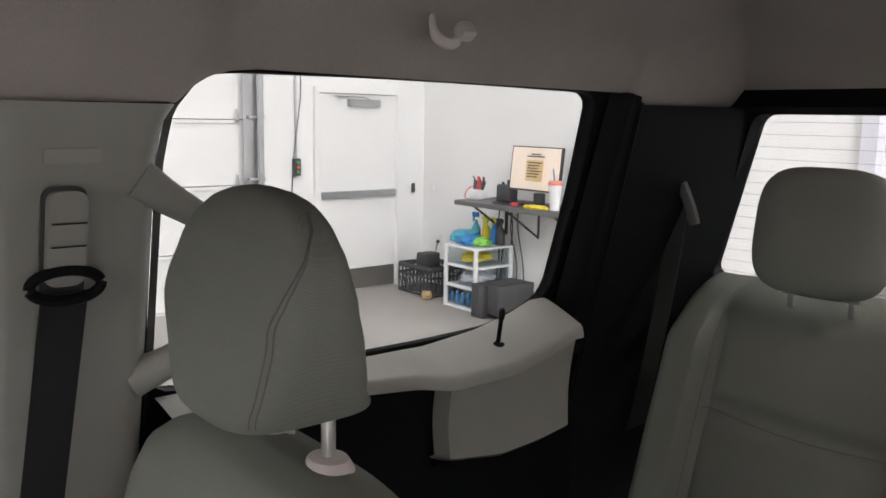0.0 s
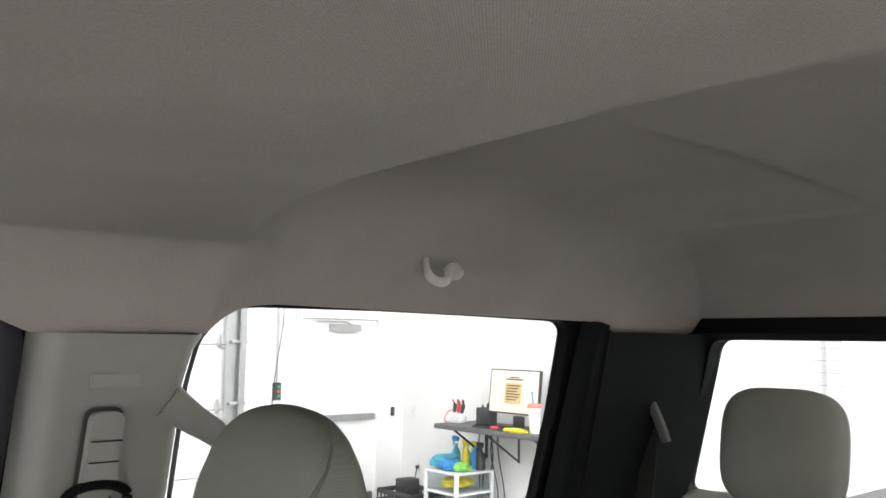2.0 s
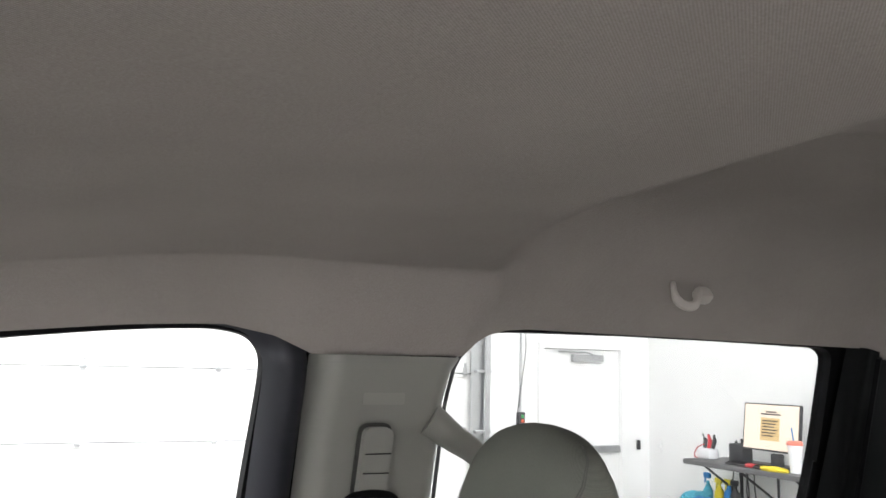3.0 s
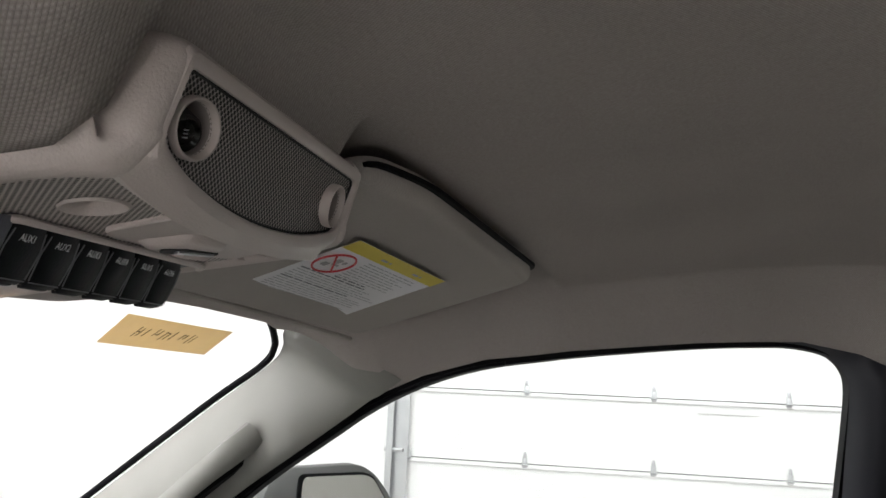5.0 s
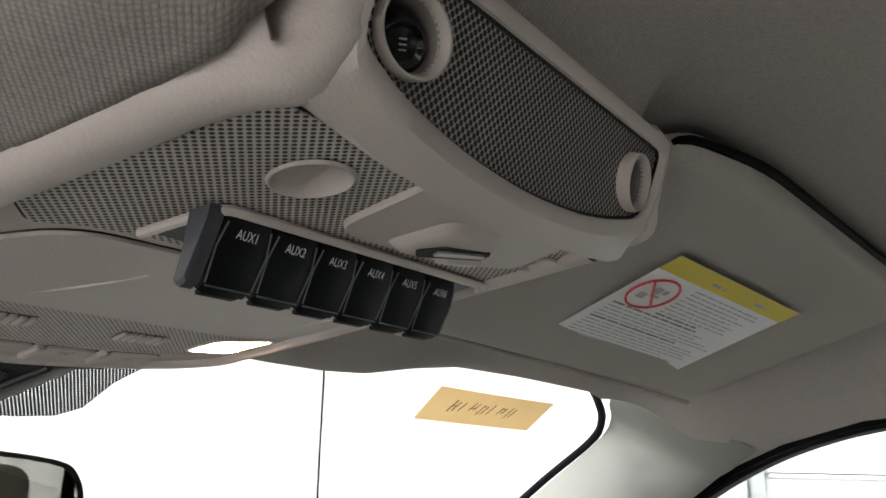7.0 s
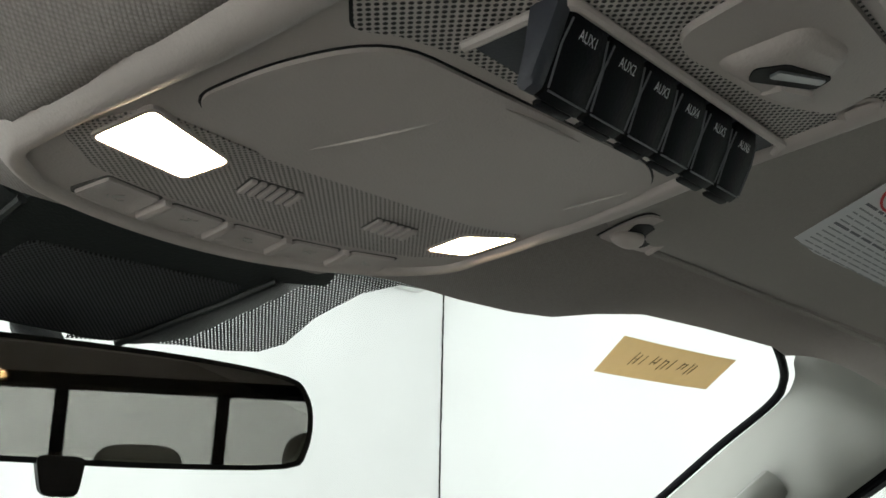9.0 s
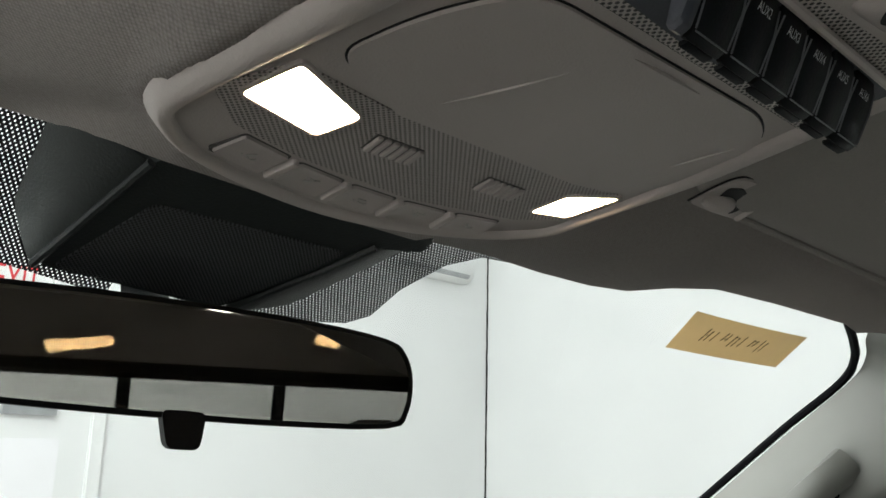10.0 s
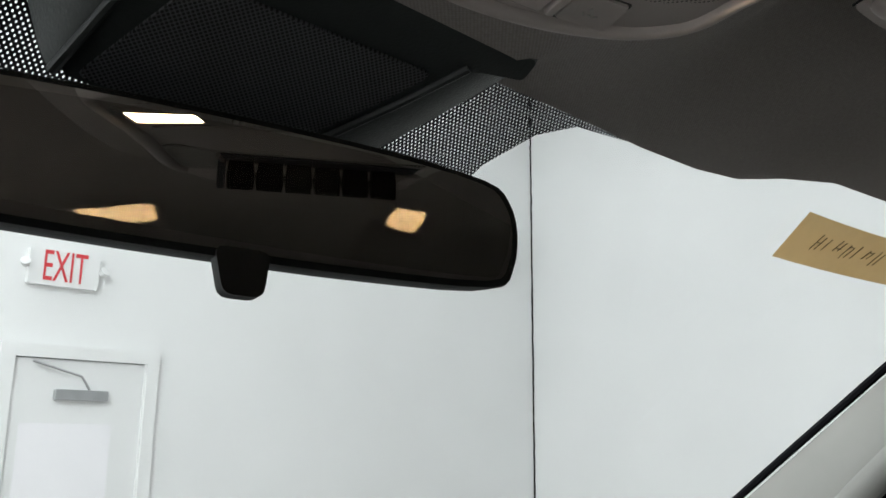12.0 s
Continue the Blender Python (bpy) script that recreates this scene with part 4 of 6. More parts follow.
both_sides("door_seal_strip", seal_strip, SEAL_BLUE, "blue-black rubber door seal")
part("airbag_mark", slab(round_poly(rect(0, 0, 0.060, 0.016), 0.003), lambda u, v, w: (side_x(1.81 + v) - 0.0245 + w, 0.118 - u, 1.802 + v), 0.002), material("embossed_mark", (0.31, 0.30, 0.28), 0.6), cab)

# grab handle behind the B pillar
gh = thing("grab_handle", "grey moulded grab handle on the pillar", "handle", (0.76, -0.03, 1.6))
hb = bmesh.new()
pts = smooth_line([(side_x(1.775) - 0.01, 0.012, 1.782), (side_x(1.75) - 0.02, -0.025, 1.757), (side_x(1.72) - 0.035, -0.070, 1.722), (side_x(1.66) - 0.04, -0.085, 1.66), (side_x(1.59) - 0.04, -0.080, 1.59), (side_x(1.53) - 0.03, -0.045, 1.545), (side_x(1.50) - 0.012, 0.00, 1.52)], 5)
tube(hb, pts, [0.012 + 0.009 * abs(2 * k / (len(pts) - 1) - 1) ** 2.2 for k in range(len(pts))], 12, flat=1.3)
part("handle_grip", hb, TRIM, gh)

for s in (1, -1):
    ph = thing("pillar_handle", "grey grab handle on the windshield pillar", "handle", (s * 0.79, 1.05, 1.66), group="pillar handles")
    pts = smooth_line([(s * 0.806, 0.985, 1.768), (s * 0.786, 1.005, 1.745), (s * 0.768, 1.045, 1.706), (s * 0.770, 1.095, 1.660), (s * 0.786, 1.140, 1.615), (s * 0.815, 1.165, 1.588)], 5)
    hb = bmesh.new()
    tube(hb, pts, [0.013 + 0.004 * abs(2 * k / (len(pts) - 1) - 1) for k in range(len(pts))], 10, flat=1.2)
    part("handle_grip", hb, PILLAR_TRIM, ph)
    # Dark tube stands in for the shaded hollow behind the grip.
    hb = bmesh.new()
    tube(hb, [p + Vector((s * 0.024, 0.004, -0.012)) for p in pts[4:-4]], 0.014, 8)
    part("handle_shade", hb, TRIM_DARK, ph, "dark tube for the shade behind the grip")

# C pillar, rear door frame and back panel, all black
both_sides("rear_door_frame", lambda: sheet(lambda u, v: (side_x(1.905 - 0.50 * v) + 0.018 - 0.038 * math.sin(math.pi * u) ** 0.6 - 0.004 * math.sin(3 * math.pi * u), -0.822 - 0.060 * u - 0.035 * v * u + 0.004 * v, 1.908 - 0.50 * v - 0.012 * u), 18, 16), TRIM_DARK, "black door frame with rubber seals")
both_sides("c_pillar_trim", lambda: sheet(lambda u, v: (side_x(1.886 - 0.95 * v) - 0.02 - (0.040 - 0.04 * v) * u ** 1.6, -0.862 - 0.36 * u - 0.05 * v, 1.886 - 0.95 * v), 14, 24), TRIM_DARK, "black pillar trim")
both_sides("rear_door_seal", lambda: seal([(side_x(z) - 0.012, -0.868 - 0.06 * (1.88 - z), z) for z in (1.89, 1.8, 1.7, 1.6, 1.5, 1.4, 1.3)], 0.010), RUBBER)

BACK_WIN = round_poly([(-0.715, 1.876), (-0.845, 1.530), (0.845, 1.530), (0.715, 1.876)], 0.03, 5)


def on_back(off):
    return lambda u, v, w: (u, -1.17 - 0.2 * (1.87 - v) + off - w, v)


part("back_panel", slab([(-0.95, 0.95), (0.95, 0.95), (0.90, 1.5), (0.80, 1.93), (0.70, 1.99), (-0.70, 1.99), (-0.80, 1.93), (-0.90, 1.5)], on_back(0.0), 0.05, [BACK_WIN]), TRIM_DARK, cab, "black cab back panel")
part("back_header", sheet(lambda u, v: (-0.76 + 1.52 * u, -1.145 - 0.03 * v, 1.888 - 0.014 * v), 20, 4), RUBBER, cab)
bw = part("back_window", slab([(x * 1.01, z) for x, z in BACK_WIN], on_back(-0.03), 0.004), GLASS_DARK, cab, "tinted sliding back window with defroster lines", smooth=False)
for k in range(14):
    z = 1.86 - 0.0245 * k
    hw = 0.715 + (1.876 - z) * 0.375 - 0.012
    lb = bmesh.new()
    tube(lb, [(-hw, -1.17 - 0.2 * (1.87 - z) - 0.029, z), (hw, -1.17 - 0.2 * (1.87 - z) - 0.029, z)], 0.0004, 4)
    part("defroster_line", lb, DARK_METAL, bw)
for x0 in (-0.222, 0.222):
    part("window_divider", slab(rect(x0 - 0.018, 1.515, x0 + 0.018, 1.885), on_back(-0.012), 0.03), RUBBER, cab)

# panes of the doors
for s, nm, ring, g in ((1, "front_side_pane", FRONT_WIN, GLASS), (1, "rear_side_pane", REAR_WIN, GLASS_DARK), (-1, "rear_side_pane", REAR_WIN, GLASS_DARK)):
    if True:
        cy, cz = sum(p[0] for p in ring) / len(ring), sum(p[1] for p in ring) / len(ring)
        big = [(cy + (y - cy) * 1.015, cz + (z - cz) * 1.015) for y, z in ring]
        ob = part(nm, slab(big, lambda u, v, w: (s * (side_x(v) + 0.045 + w), u, v), 0.004), g, cab, smooth=False)
        ob.visible_shadow = g is GLASS_DARK
both_sides("rear_window_seal", lambda: seal([(side_x(z) + 0.034, y, z) for k, (y, z) in enumerate(REAR_WIN) if k > len(REAR_WIN) // 2 and z < 1.7], 0.004), RUBBER)
both_sides("rear_window_edge", lambda: sheet(lambda u, v: (side_x(lerp_table([(0, 1.40), (0.72, 1.80), (0.85, 1.86), (1, 1.895)], v)) + 0.004 + 0.045 * u, lerp_table([(0, -0.033), (0.72, -0.024), (0.85, -0.032), (1, -0.058)], v) + 0.010 - 0.028 * u, lerp_table([(0, 1.40), (0.72, 1.80), (0.85, 1.86), (1, 1.895)], v)), 4, 24), RUBBER)

# windshield
wsb = sheet(lambda u, v: ((2 * u - 1) * lerp_table([(0, 0.92), (0.4, 0.885), (0.75, 0.872), (0.88, 0.862), (1, 0.80)], v), shield_y((2 * u - 1) * 0.86, 1.40 + 0.53 * v) + 0.012, 1.40 + 0.53 * v), 40, 16)
ws = part("windshield", wsb, GLASS, cab, "clear laminated windshield", recalc=False)
ws.visible_shadow = False
# lower body closes the cab
part("cowl", one_box(0, 1.75, 1.33, 1.9, 0.5, 0.16, 0.04), TRIM_DARK, cab)
part("dashboard", loft([[(x, 1.02, 1.05), (x, 1.00, 1.26), (x, 1.10, 1.33), (x, 1.60, 1.36), (x, 1.62, 1.05)] for x in (-0.86, -0.5, 0, 0.5, 0.86)]), TRIM_DARK, cab, "dark grey dashboard")
part("cab_floor", one_box(0, 0.2, 0.92, 1.9, 2.9, 0.06), TRIM_DARK, cab)

# door panels of the rear doors
def rear_panel_top():
    def at(u, v):
        y = -0.045 - 0.748 * u
        u = (0.02 - y) / 0.86
        sill = lerp_table([(0, 1.471), (0.62, 1.469), (0.75, 1.481), (0.84, 1.500), (0.90, 1.522), (0.96, 1.522), (1, 1.495)], u)
        crease = lerp_table([(0, 1.460), (0.43, 1.454), (0.585, 1.440), (0.76, 1.443), (0.86, 1.468), (0.93, 1.490), (1, 1.482)], u)
        z = sill + (crease - sill) * step(0.0, 0.8, v) - 0.022 * max(0.0, (v - 0.72) / 0.28) ** 1.6
        x = side_x(sill) + 0.030 - (0.101 - 0.034 * step(-0.51, -0.45, y)) * step(-0.1, 0.8, v) - 0.006 * step(0.7, 1, v)
        return x, y, z
    return sheet(at, 40, 14)


both_sides("door_ledge", rear_panel_top, TRIM, "light grey door top ledge")
both_sides("door_insert", lambda: sheet(lambda u, v: (side_x(1.33) - 0.065 + 0.01 * math.sin(math.pi * v), -0.045 - 0.455 * u, lerp_table([(0, 1.458), (0.7, 1.452), (1, 1.436)], u) - 0.45 * v), 12, 8), TRIM_DARK, "black door panel insert")
both_sides("door_card", lambda: sheet(lambda u, v: (side_x(1.33) - 0.108 + 0.010 * math.sin(math.pi * v) + 0.05 * max(0.0, (v - 0.9) / 0.1) ** 2 + 0.03 * (max(0.0, 0.06 - u) / 0.06) ** 2, -0.492 - 0.310 * u + 0.015 * u * v, lerp_table([(0, 1.432), (0.45, 1.434), (0.75, 1.455), (1, 1.478)], u) - lerp_table([(0, 0.148), (1, 0.205)], u) * v), 24, 20), TRIM, "light grey door card")
both_sides("door_lower", lambda: sheet(lambda u, v: (side_x(1.2) - 0.10, 0.05 - 0.9 * u, 1.27 - 0.35 * v), 4, 4), TRIM_DARK)
part("front_door_panel", sheet(lambda u, v: (side_x(1.42) - 0.02 - 0.06 * step(0, 0.4, v), 1.4 - 1.2 * u, 1.405 - 0.45 * v), 6, 10), TRIM, cab, "light grey front door panel")
lk = bmesh.new()
lathe(lk, [(0.004, -0.02), (0.004, 0.03), (0.0055, 0.034), (0.006, 0.045), (0.004, 0.052)], pose(0.862, -0.640, 1.478, 0, -8, 0), 10, True)
lathe(lk, [(0.011, 0.0), (0.011, 0.004), (0.005, 0.007)], pose(0.862, -0.640, 1.462, 0, -8, 0), 14)
part("lock_pin", lk, TRIM_DARK, cab)

# ---------- underbody: rails, nose and wheels carry the cab ----------
TRUCK["fitting"] = False
ub = thing("chassis", "dark steel truck chassis on four road wheels", "chassis", (0, 0, 0))
for s in (1, -1):
    part("frame_rail", one_box(s * 0.42, -0.4, 0.70, 0.09, 5.9, 0.32, 0.02), DARK_METAL, ub)
    for ay in (2.25, -2.05):
        wb = bmesh.new()
        lathe(wb, [(0.25, -0.13), (0.37, -0.14), (0.405, -0.10), (0.41, 0.0), (0.405, 0.10), (0.37, 0.14), (0.25, 0.13)], pose(s * 0.86, ay, 0.41, 0, 90, 0), 40)
        wheel = part("wheel", wb, RUBBER, ub, "black rubber tyre")
        wb = bmesh.new()
        lathe(wb, [(0.25, 0.13), (0.23, 0.09), (0.10, 0.06), (0.06, 0.10), (0.0, 0.11)], pose(s * 0.86, ay, 0.41, 0, 90 * s, 0), 32)
        part("rim", wb, STEEL, wheel)
for ay in (2.25, -2.05):
    wb = bmesh.new()
    tube(wb, [(-0.80, ay, 0.41), (0.80, ay, 0.41)], 0.05, 10)
    box(wb, 0, ay, 0.47, 0.9, 0.12, 0.16, 0.02)
    part("axle", wb, DARK_METAL, ub)
part("nose", loft([[(-w, y, 0.86), (-w, y, z - 0.06), (-w + 0.10, y, z), (w - 0.10, y, z), (w, y, z - 0.06), (w, y, 0.86)] for y, z, w in ((1.66, 1.24, 0.9), (2.3, 1.22, 0.9), (2.75, 1.17, 0.86), (2.9, 1.06, 0.82))]), PAINT, ub, "white painted hood and fenders")
TRUCK["fitting"] = True

# ---------- bed behind the cab ----------
bed = thing("truck_bed", "truck bed closed by a dark grey tonneau cover", "truck bed", (0, -2.4, 0.9))
part("bed_cover", one_box(0, -2.42, 1.395, 1.62, 2.0, 0.03, 0.01), TONNEAU, bed, "dark grey textured tonneau cover")
for s in (1, -1):
    part("bed_side", one_box(s * 0.89, -2.42, 1.18, 0.16, 2.05, 0.42, 0.03), TONNEAU, bed)
part("tailgate", one_box(0, -3.43, 1.15, 1.7, 0.07, 0.45, 0.02), PAINT, bed)

# door mirror on the passenger side
dm = thing("door_mirror", "black framed door mirror on an arm", "door mirror", (1.2, 0.95, 1.55))
DM = pose(1.275, 1.0, 1.570, 90, 0, -24)
MIRROR_SHELL = material("mirror_shell_plastic", (0.12, 0.12, 0.118), 0.6, bump=0.3, bump_scale=700)
SHELL = round_poly([(-0.215, -0.17), (0.19, -0.17), (0.185, -0.02), (0.145, 0.068), (0.082, 0.122), (0.030, 0.141), (-0.165, 0.135), (-0.212, 0.100)], [0.05, 0.05, 0.06, 0.05, 0.03, 0.03, 0.03, 0.03], 5)
PANE = round_poly([(-0.135, -0.15), (0.155, -0.15), (0.152, -0.02), (0.118, 0.060), (0.068, 0.112), (0.040, 0.119), (-0.126, 0.118)], [0.04, 0.04, 0.05, 0.04, 0.02, 0.02, 0.014], 5)
shell = loft([[DM @ Vector((u * k, v * k, h)) for u, v in SHELL] for k, h in ((0.55, -0.11), (0.86, -0.085), (0.97, -0.045), (1.0, -0.01), (0.99, 0.004), (0.975, 0.006))])
ms = part("mirror_shell", shell, MIRROR_SHELL, dm, "dark grey grained plastic shell")
part("mirror_bezel", slab(PANE, lambda u, v, w: DM @ Vector((u * 1.05 + 0.001, v * 1.04, 0.0065 + w)), 0.002), TRIM_DARK, ms, "black inner bezel")
part("mirror_glass", slab(PANE, lambda u, v, w: DM @ Vector((u, v, 0.0115 + w)), 0.002), MIRROR, dm, smooth=False)
ab = bmesh.new()
tube(ab, [(0.90, 1.02, 1.50), (1.05, 1.03, 1.50)], 0.03, 8)
part("mirror_arm", ab, TRIM_DARK, dm)

# ---------- overhead console ----------
console = thing("overhead_console", "taupe plastic overhead console with lamps and switches", "overhead console", m=CM)
TRUCK["console"] = console

INN = smooth_line([(x, y, 0) for x, y in console_outline(-0.011)], 4)
# rim: one broad rounded band from the headliner down to the inner panel
rb = bmesh.new()
prof = [(0.0030, 0.0090), (0.0027, 0.0078), (0.0022, 0.0065), (0.0, 0.0030), (-0.003, 0.0010), (-0.0065, 0.0001), (-0.010, 0.0004), (-0.0125, 0.0016), (-0.0138, 0.0036)]
rows = []
for g, h in prof:
    line = smooth_line([(x, y, h) for x, y in console_outline(g, -0.180)], 4)
    begin = next(i for i, p in enumerate(line) if p.y > -0.152)
    rows.append([rb.verts.new(p) for p in line[begin:]])
for a, b in zip(rows, rows[1:]):
    for i in range(len(a) - 1):
        rb.faces.new((a[i], a[i + 1], b[i + 1], b[i]))
part("rim", rb, TRIM_WARM, console, "smooth taupe plastic rim")


def flat(off=0.0):
    return lambda u, v, w: (u, v, off + w)


def panel(name, ring, mat, z, thick, parent=console, label="", holes=(), smooth=False):
    return part(name, slab(ring, flat(z), thick, holes), mat, parent, label, smooth=smooth)


def circle(cx, cy, r, n=24, k=1.0):
    return [(cx + r * k * math.cos(2 * math.pi * j / n), cy + r * math.sin(2 * math.pi * j / n)) for j in range(n)]


# base pan closes everything above the panels
DIMPLES = ((-0.0437, -0.1560, 0.0124), (0.0810, -0.1590, 0.0075))
panel("base_pan", [(p.x, p.y) for p in INN if p.y > -0.181], TRIM_WARM, 0.0035, 0.002, holes=[circle(cx, cy, r * 0.9) for cx, cy, r in DIMPLES])
# storage door
DOOR_RING = round_poly([(-0.0882, -0.0245), (-0.082, -0.057), (-0.066, -0.0838), (0.067, -0.0885), (0.090, -0.077), (0.097, -0.030), (0.090, -0.011), (0.060, -0.0058), (-0.0478, -0.0070)], [0.009, 0.02, 0.024, 0.016, 0.016, 0.012, 0.01, 0.003, 0.003], 5)
GAP = [(x * 1.009, -0.046 + (y + 0.046) * 1.018) for x, y in DOOR_RING]
panel("door_gap", GAP, VOID, 0.0031, 0.002)


def door_sag(x, y):
    """The storage door bellies down a little in its middle."""
    return 0.0030 * max(0.0, 1 - ((x - 0.002) / 0.100) ** 2) * max(0.0, 1 - ((y + 0.046) / 0.046) ** 2)


db = slab(DOOR_RING, lambda u, v, w: (u, v, 0.0085 - w - door_sag(u, v)), 0.006)
sd = part("storage_door", db, TRIM_WARM, console, "taupe sunglasses storage door")
for a, b, r in (((-0.043, -0.023), (-0.025, -0.065), 0.0005), ((-0.014, -0.0815), (0.026, -0.0830), 0.0010), ((0.076, -0.043), (0.083, -0.069), 0.0004)):
    cb = bmesh.new()
    line = [Vector(a).lerp(Vector(b), k / 8) for k in range(9)]
    tube(cb, [(p.x, p.y, 0.0027 - door_sag(p.x, p.y)) for p in line], [0.0001 + r * math.sin(math.pi * k / 8) for k in range(9)], 6)
    part("crease", cb, TRIM_WARM, sd)
# front mesh field
FIELD = [(-0.1060, 0.017), (-0.1035, 0.008), (-0.0985, -0.003), (-0.094, -0.0125), (-0.0478, -0.0064), (0.060, -0.0052), (0.092, -0.0095), (0.097, 0.0), (0.0975, 0.012), (0.093, 0.026), (0.074, 0.0400), (0.012, 0.0500), (-0.05, 0.0435), (-0.086, 0.0345)]
panel("mesh_field", round_poly(FIELD, 0.004, 3), MESH_FINE, 0.0029, 0.003, label="finely perforated taupe panel")
# reading lamps
LENSES = {-1: [(-0.0932, -0.0130), (-0.0562, 0.0028), (-0.0605, 0.0228), (-0.0980, 0.0127)],
          1: [(0.0918, -0.0080), (0.0688, 0.0050), (0.0696, 0.0270), (0.0908, 0.0215)]}
for s in (-1, 1):
    quad = LENSES[s]
    mx_, my_ = sum(q[0] for q in quad) / 4, sum(q[1] for q in quad) / 4
    bez = [(mx_ + (q[0] - mx_) * 1.09, my_ + (q[1] - my_) * 1.13) for q in quad]
    hole = round_poly([(mx_ + (q[0] - mx_) * 1.02, my_ + (q[1] - my_) * 1.02) for q in quad], 0.003, 4)
    lamp = part("reading_lamp", slab(round_poly(bez, 0.004, 4), flat(0.0018), 0.0024, [hole]), TRIM_WARM, console, "lit reading lamp bezel", smooth=False)
    part("lens", slab(round_poly(quad, 0.003, 4), flat(0.0022), 0.0012), LAMP, lamp, "glowing warm white lens", smooth=False)
# microphone grilles
for x0, y0 in ((-0.0400, 0.0160), (0.0245, 0.0180)):
    panel("grille_back", [(x0 - 0.0020, y0 - 0.0062), (x0 + 0.0222, y0 - 0.0062), (x0 + 0.0240, y0 + 0.0062), (x0 + 0.0006, y0 + 0.0062)], TAUPE_SHADE, 0.0026, 0.001)
    for k in range(6):
        bm = one_box(0, 0, 0, 0.0026, 0.0118, 0.0018, 0.0007, m=pose(x0 + 0.0012 + 0.0042 * k, y0, 0.0020, 0, 0, -10))
        part("grille_bar", bm, TRIM_WARM, console)


def button_row(x):
    """Height along the console of the curved row of push buttons, and its slope in degrees."""
    return 0.0612 - 1.9 * (x - 0.008) ** 2, math.degrees(math.atan(-3.8 * (x - 0.008))) * 0.9


for k in range(5):
    x = -0.0690 + 0.0318 * k
    yb, a = button_row(x)
    BM_ = pose(x, yb, 0.0028, -4, 0, a)
    part("button_gap", slab(round_poly([(-0.0131, -0.0089), (0.0131, -0.0089), (0.0139, 0.0095), (-0.0139, 0.0095)], 0.002, 3), lambda u, v, w: BM_ @ Vector((u, v, w)), 0.002), TAUPE_SHADE, console, smooth=False)
    ring = round_poly([(-0.0122, -0.0080), (0.0122, -0.0080), (0.0130, 0.0086), (-0.0130, 0.0086)], 0.002, 3)
    bt = part("push_button", loft([[BM_ @ Vector((u * q, v * q, h)) for u, v in ring] for q, h in ((1.0, 0.004), (1.0, -0.0003), (0.965, -0.0012), (0.90, -0.0009), (0.5, -0.0004))]), TRIM_WARM, console, "taupe push button")
    mk = bmesh.new()
    box(mk, 0, 0, 0, 0.0042, 0.0016, 0.0004, m=BM_ @ pose(0, 0.0006, -0.0007, 0, 0, 20 * (k - 2)))
    for j in range(3):
        box(mk, 0, 0, 0, 0.0022, 0.0006, 0.0004, m=BM_ @ pose(-0.0030 + 0.003 * j, -0.0018 if k % 2 else 0.0026, -0.0008, 0, 0, 50 - 40 * j))
    part("button_symbol", mk, SYMBOL_GREY, bt, "pale printed symbol", smooth=False)
    if k < 4:
        yd, ad = button_row(x + 0.0159)
        part("button_divider", one_box(0, 0, 0, 0.0042, 0.0165, 0.0055, 0.0014, m=pose(x + 0.0159, yd, 0.0028, -4, 0, ad)), TRIM_WARM, console)
# rear mesh field
REARF = [(-0.0890, -0.0930), (-0.0870, -0.116), (-0.0845, -0.140), (-0.0810, -0.170), (-0.0785, -0.1790), (-0.040, -0.1805), (0.030, -0.1790), (0.0735, -0.1775), (0.0865, -0.164), (0.0915, -0.120), (0.089, -0.0935), (-0.048, -0.0910), (-0.066, -0.0870), (-0.0775, -0.0810)]
panel("field_gap", [(x * 1.010, -0.132 + (y + 0.132) * 1.014) for x, y in round_poly(REARF, 0.003, 3)], VOID, 0.0031, 0.0003, holes=[circle(cx, cy, r * 0.95) for cx, cy, r in DIMPLES])
panel("rear_mesh_field", round_poly(REARF, 0.003, 3), MESH_WARM, 0.0026, 0.0006, label="taupe perforated panel", holes=[circle(cx, cy, r * 0.93) for cx, cy, r in DIMPLES])
for cx, cy, r in DIMPLES:
    def bowl(u, v):
        """A dished button, deepest towards the rear."""
        a, q = 2 * math.pi * u, v * r
        lip = 0.0014 * math.exp(-((v - 0.93) / 0.06) ** 2)
        ramp = min(1.0, max(0.0, (0.86 - v * math.sin(a)) / 1.15))
        deep = 0.95 * r * ramp * step(0.90, 0.80, v)
        return cx + q * math.cos(a), cy + q * math.sin(a), 0.0024 - lip + deep

    dish = part("finger_dimple", sheet(bowl, 40, 22), TRIM_WARM, console, "round dished button")
    # Black crescent paints the shade in the dish's deep rear part.
    part("dimple_shade", slab([(cx + 0.84 * r * math.cos(a), cy + 0.84 * r * math.sin(a)) for a in [math.radians(190 + 16 * k) for k in range(11)]], flat(0.0024 + 0.62 * r), 0.0005), VOID, dish, "black crescent for the shade deep in the dished button", smooth=False)
# plate with a hooded slot
PLATE = round_poly([(-0.0190, -0.1775), (0.0660, -0.1785), (0.0750, -0.152), (0.050, -0.1405), (-0.002, -0.1350), (-0.0125, -0.1390)], [0.003, 0.003, 0.004, 0.010, 0.008, 0.006], 4)
pl = part("sensor_plate", loft([[(0.025 + (x - 0.025) * q, -0.158 + (y + 0.158) * q, h) for x, y in PLATE] for q, h in ((1.0, 0.003), (1.0, 0.0012), (0.985, 0.0004))]), TRIM_WARM, console, "taupe plate round a hooded slot", smooth=False)
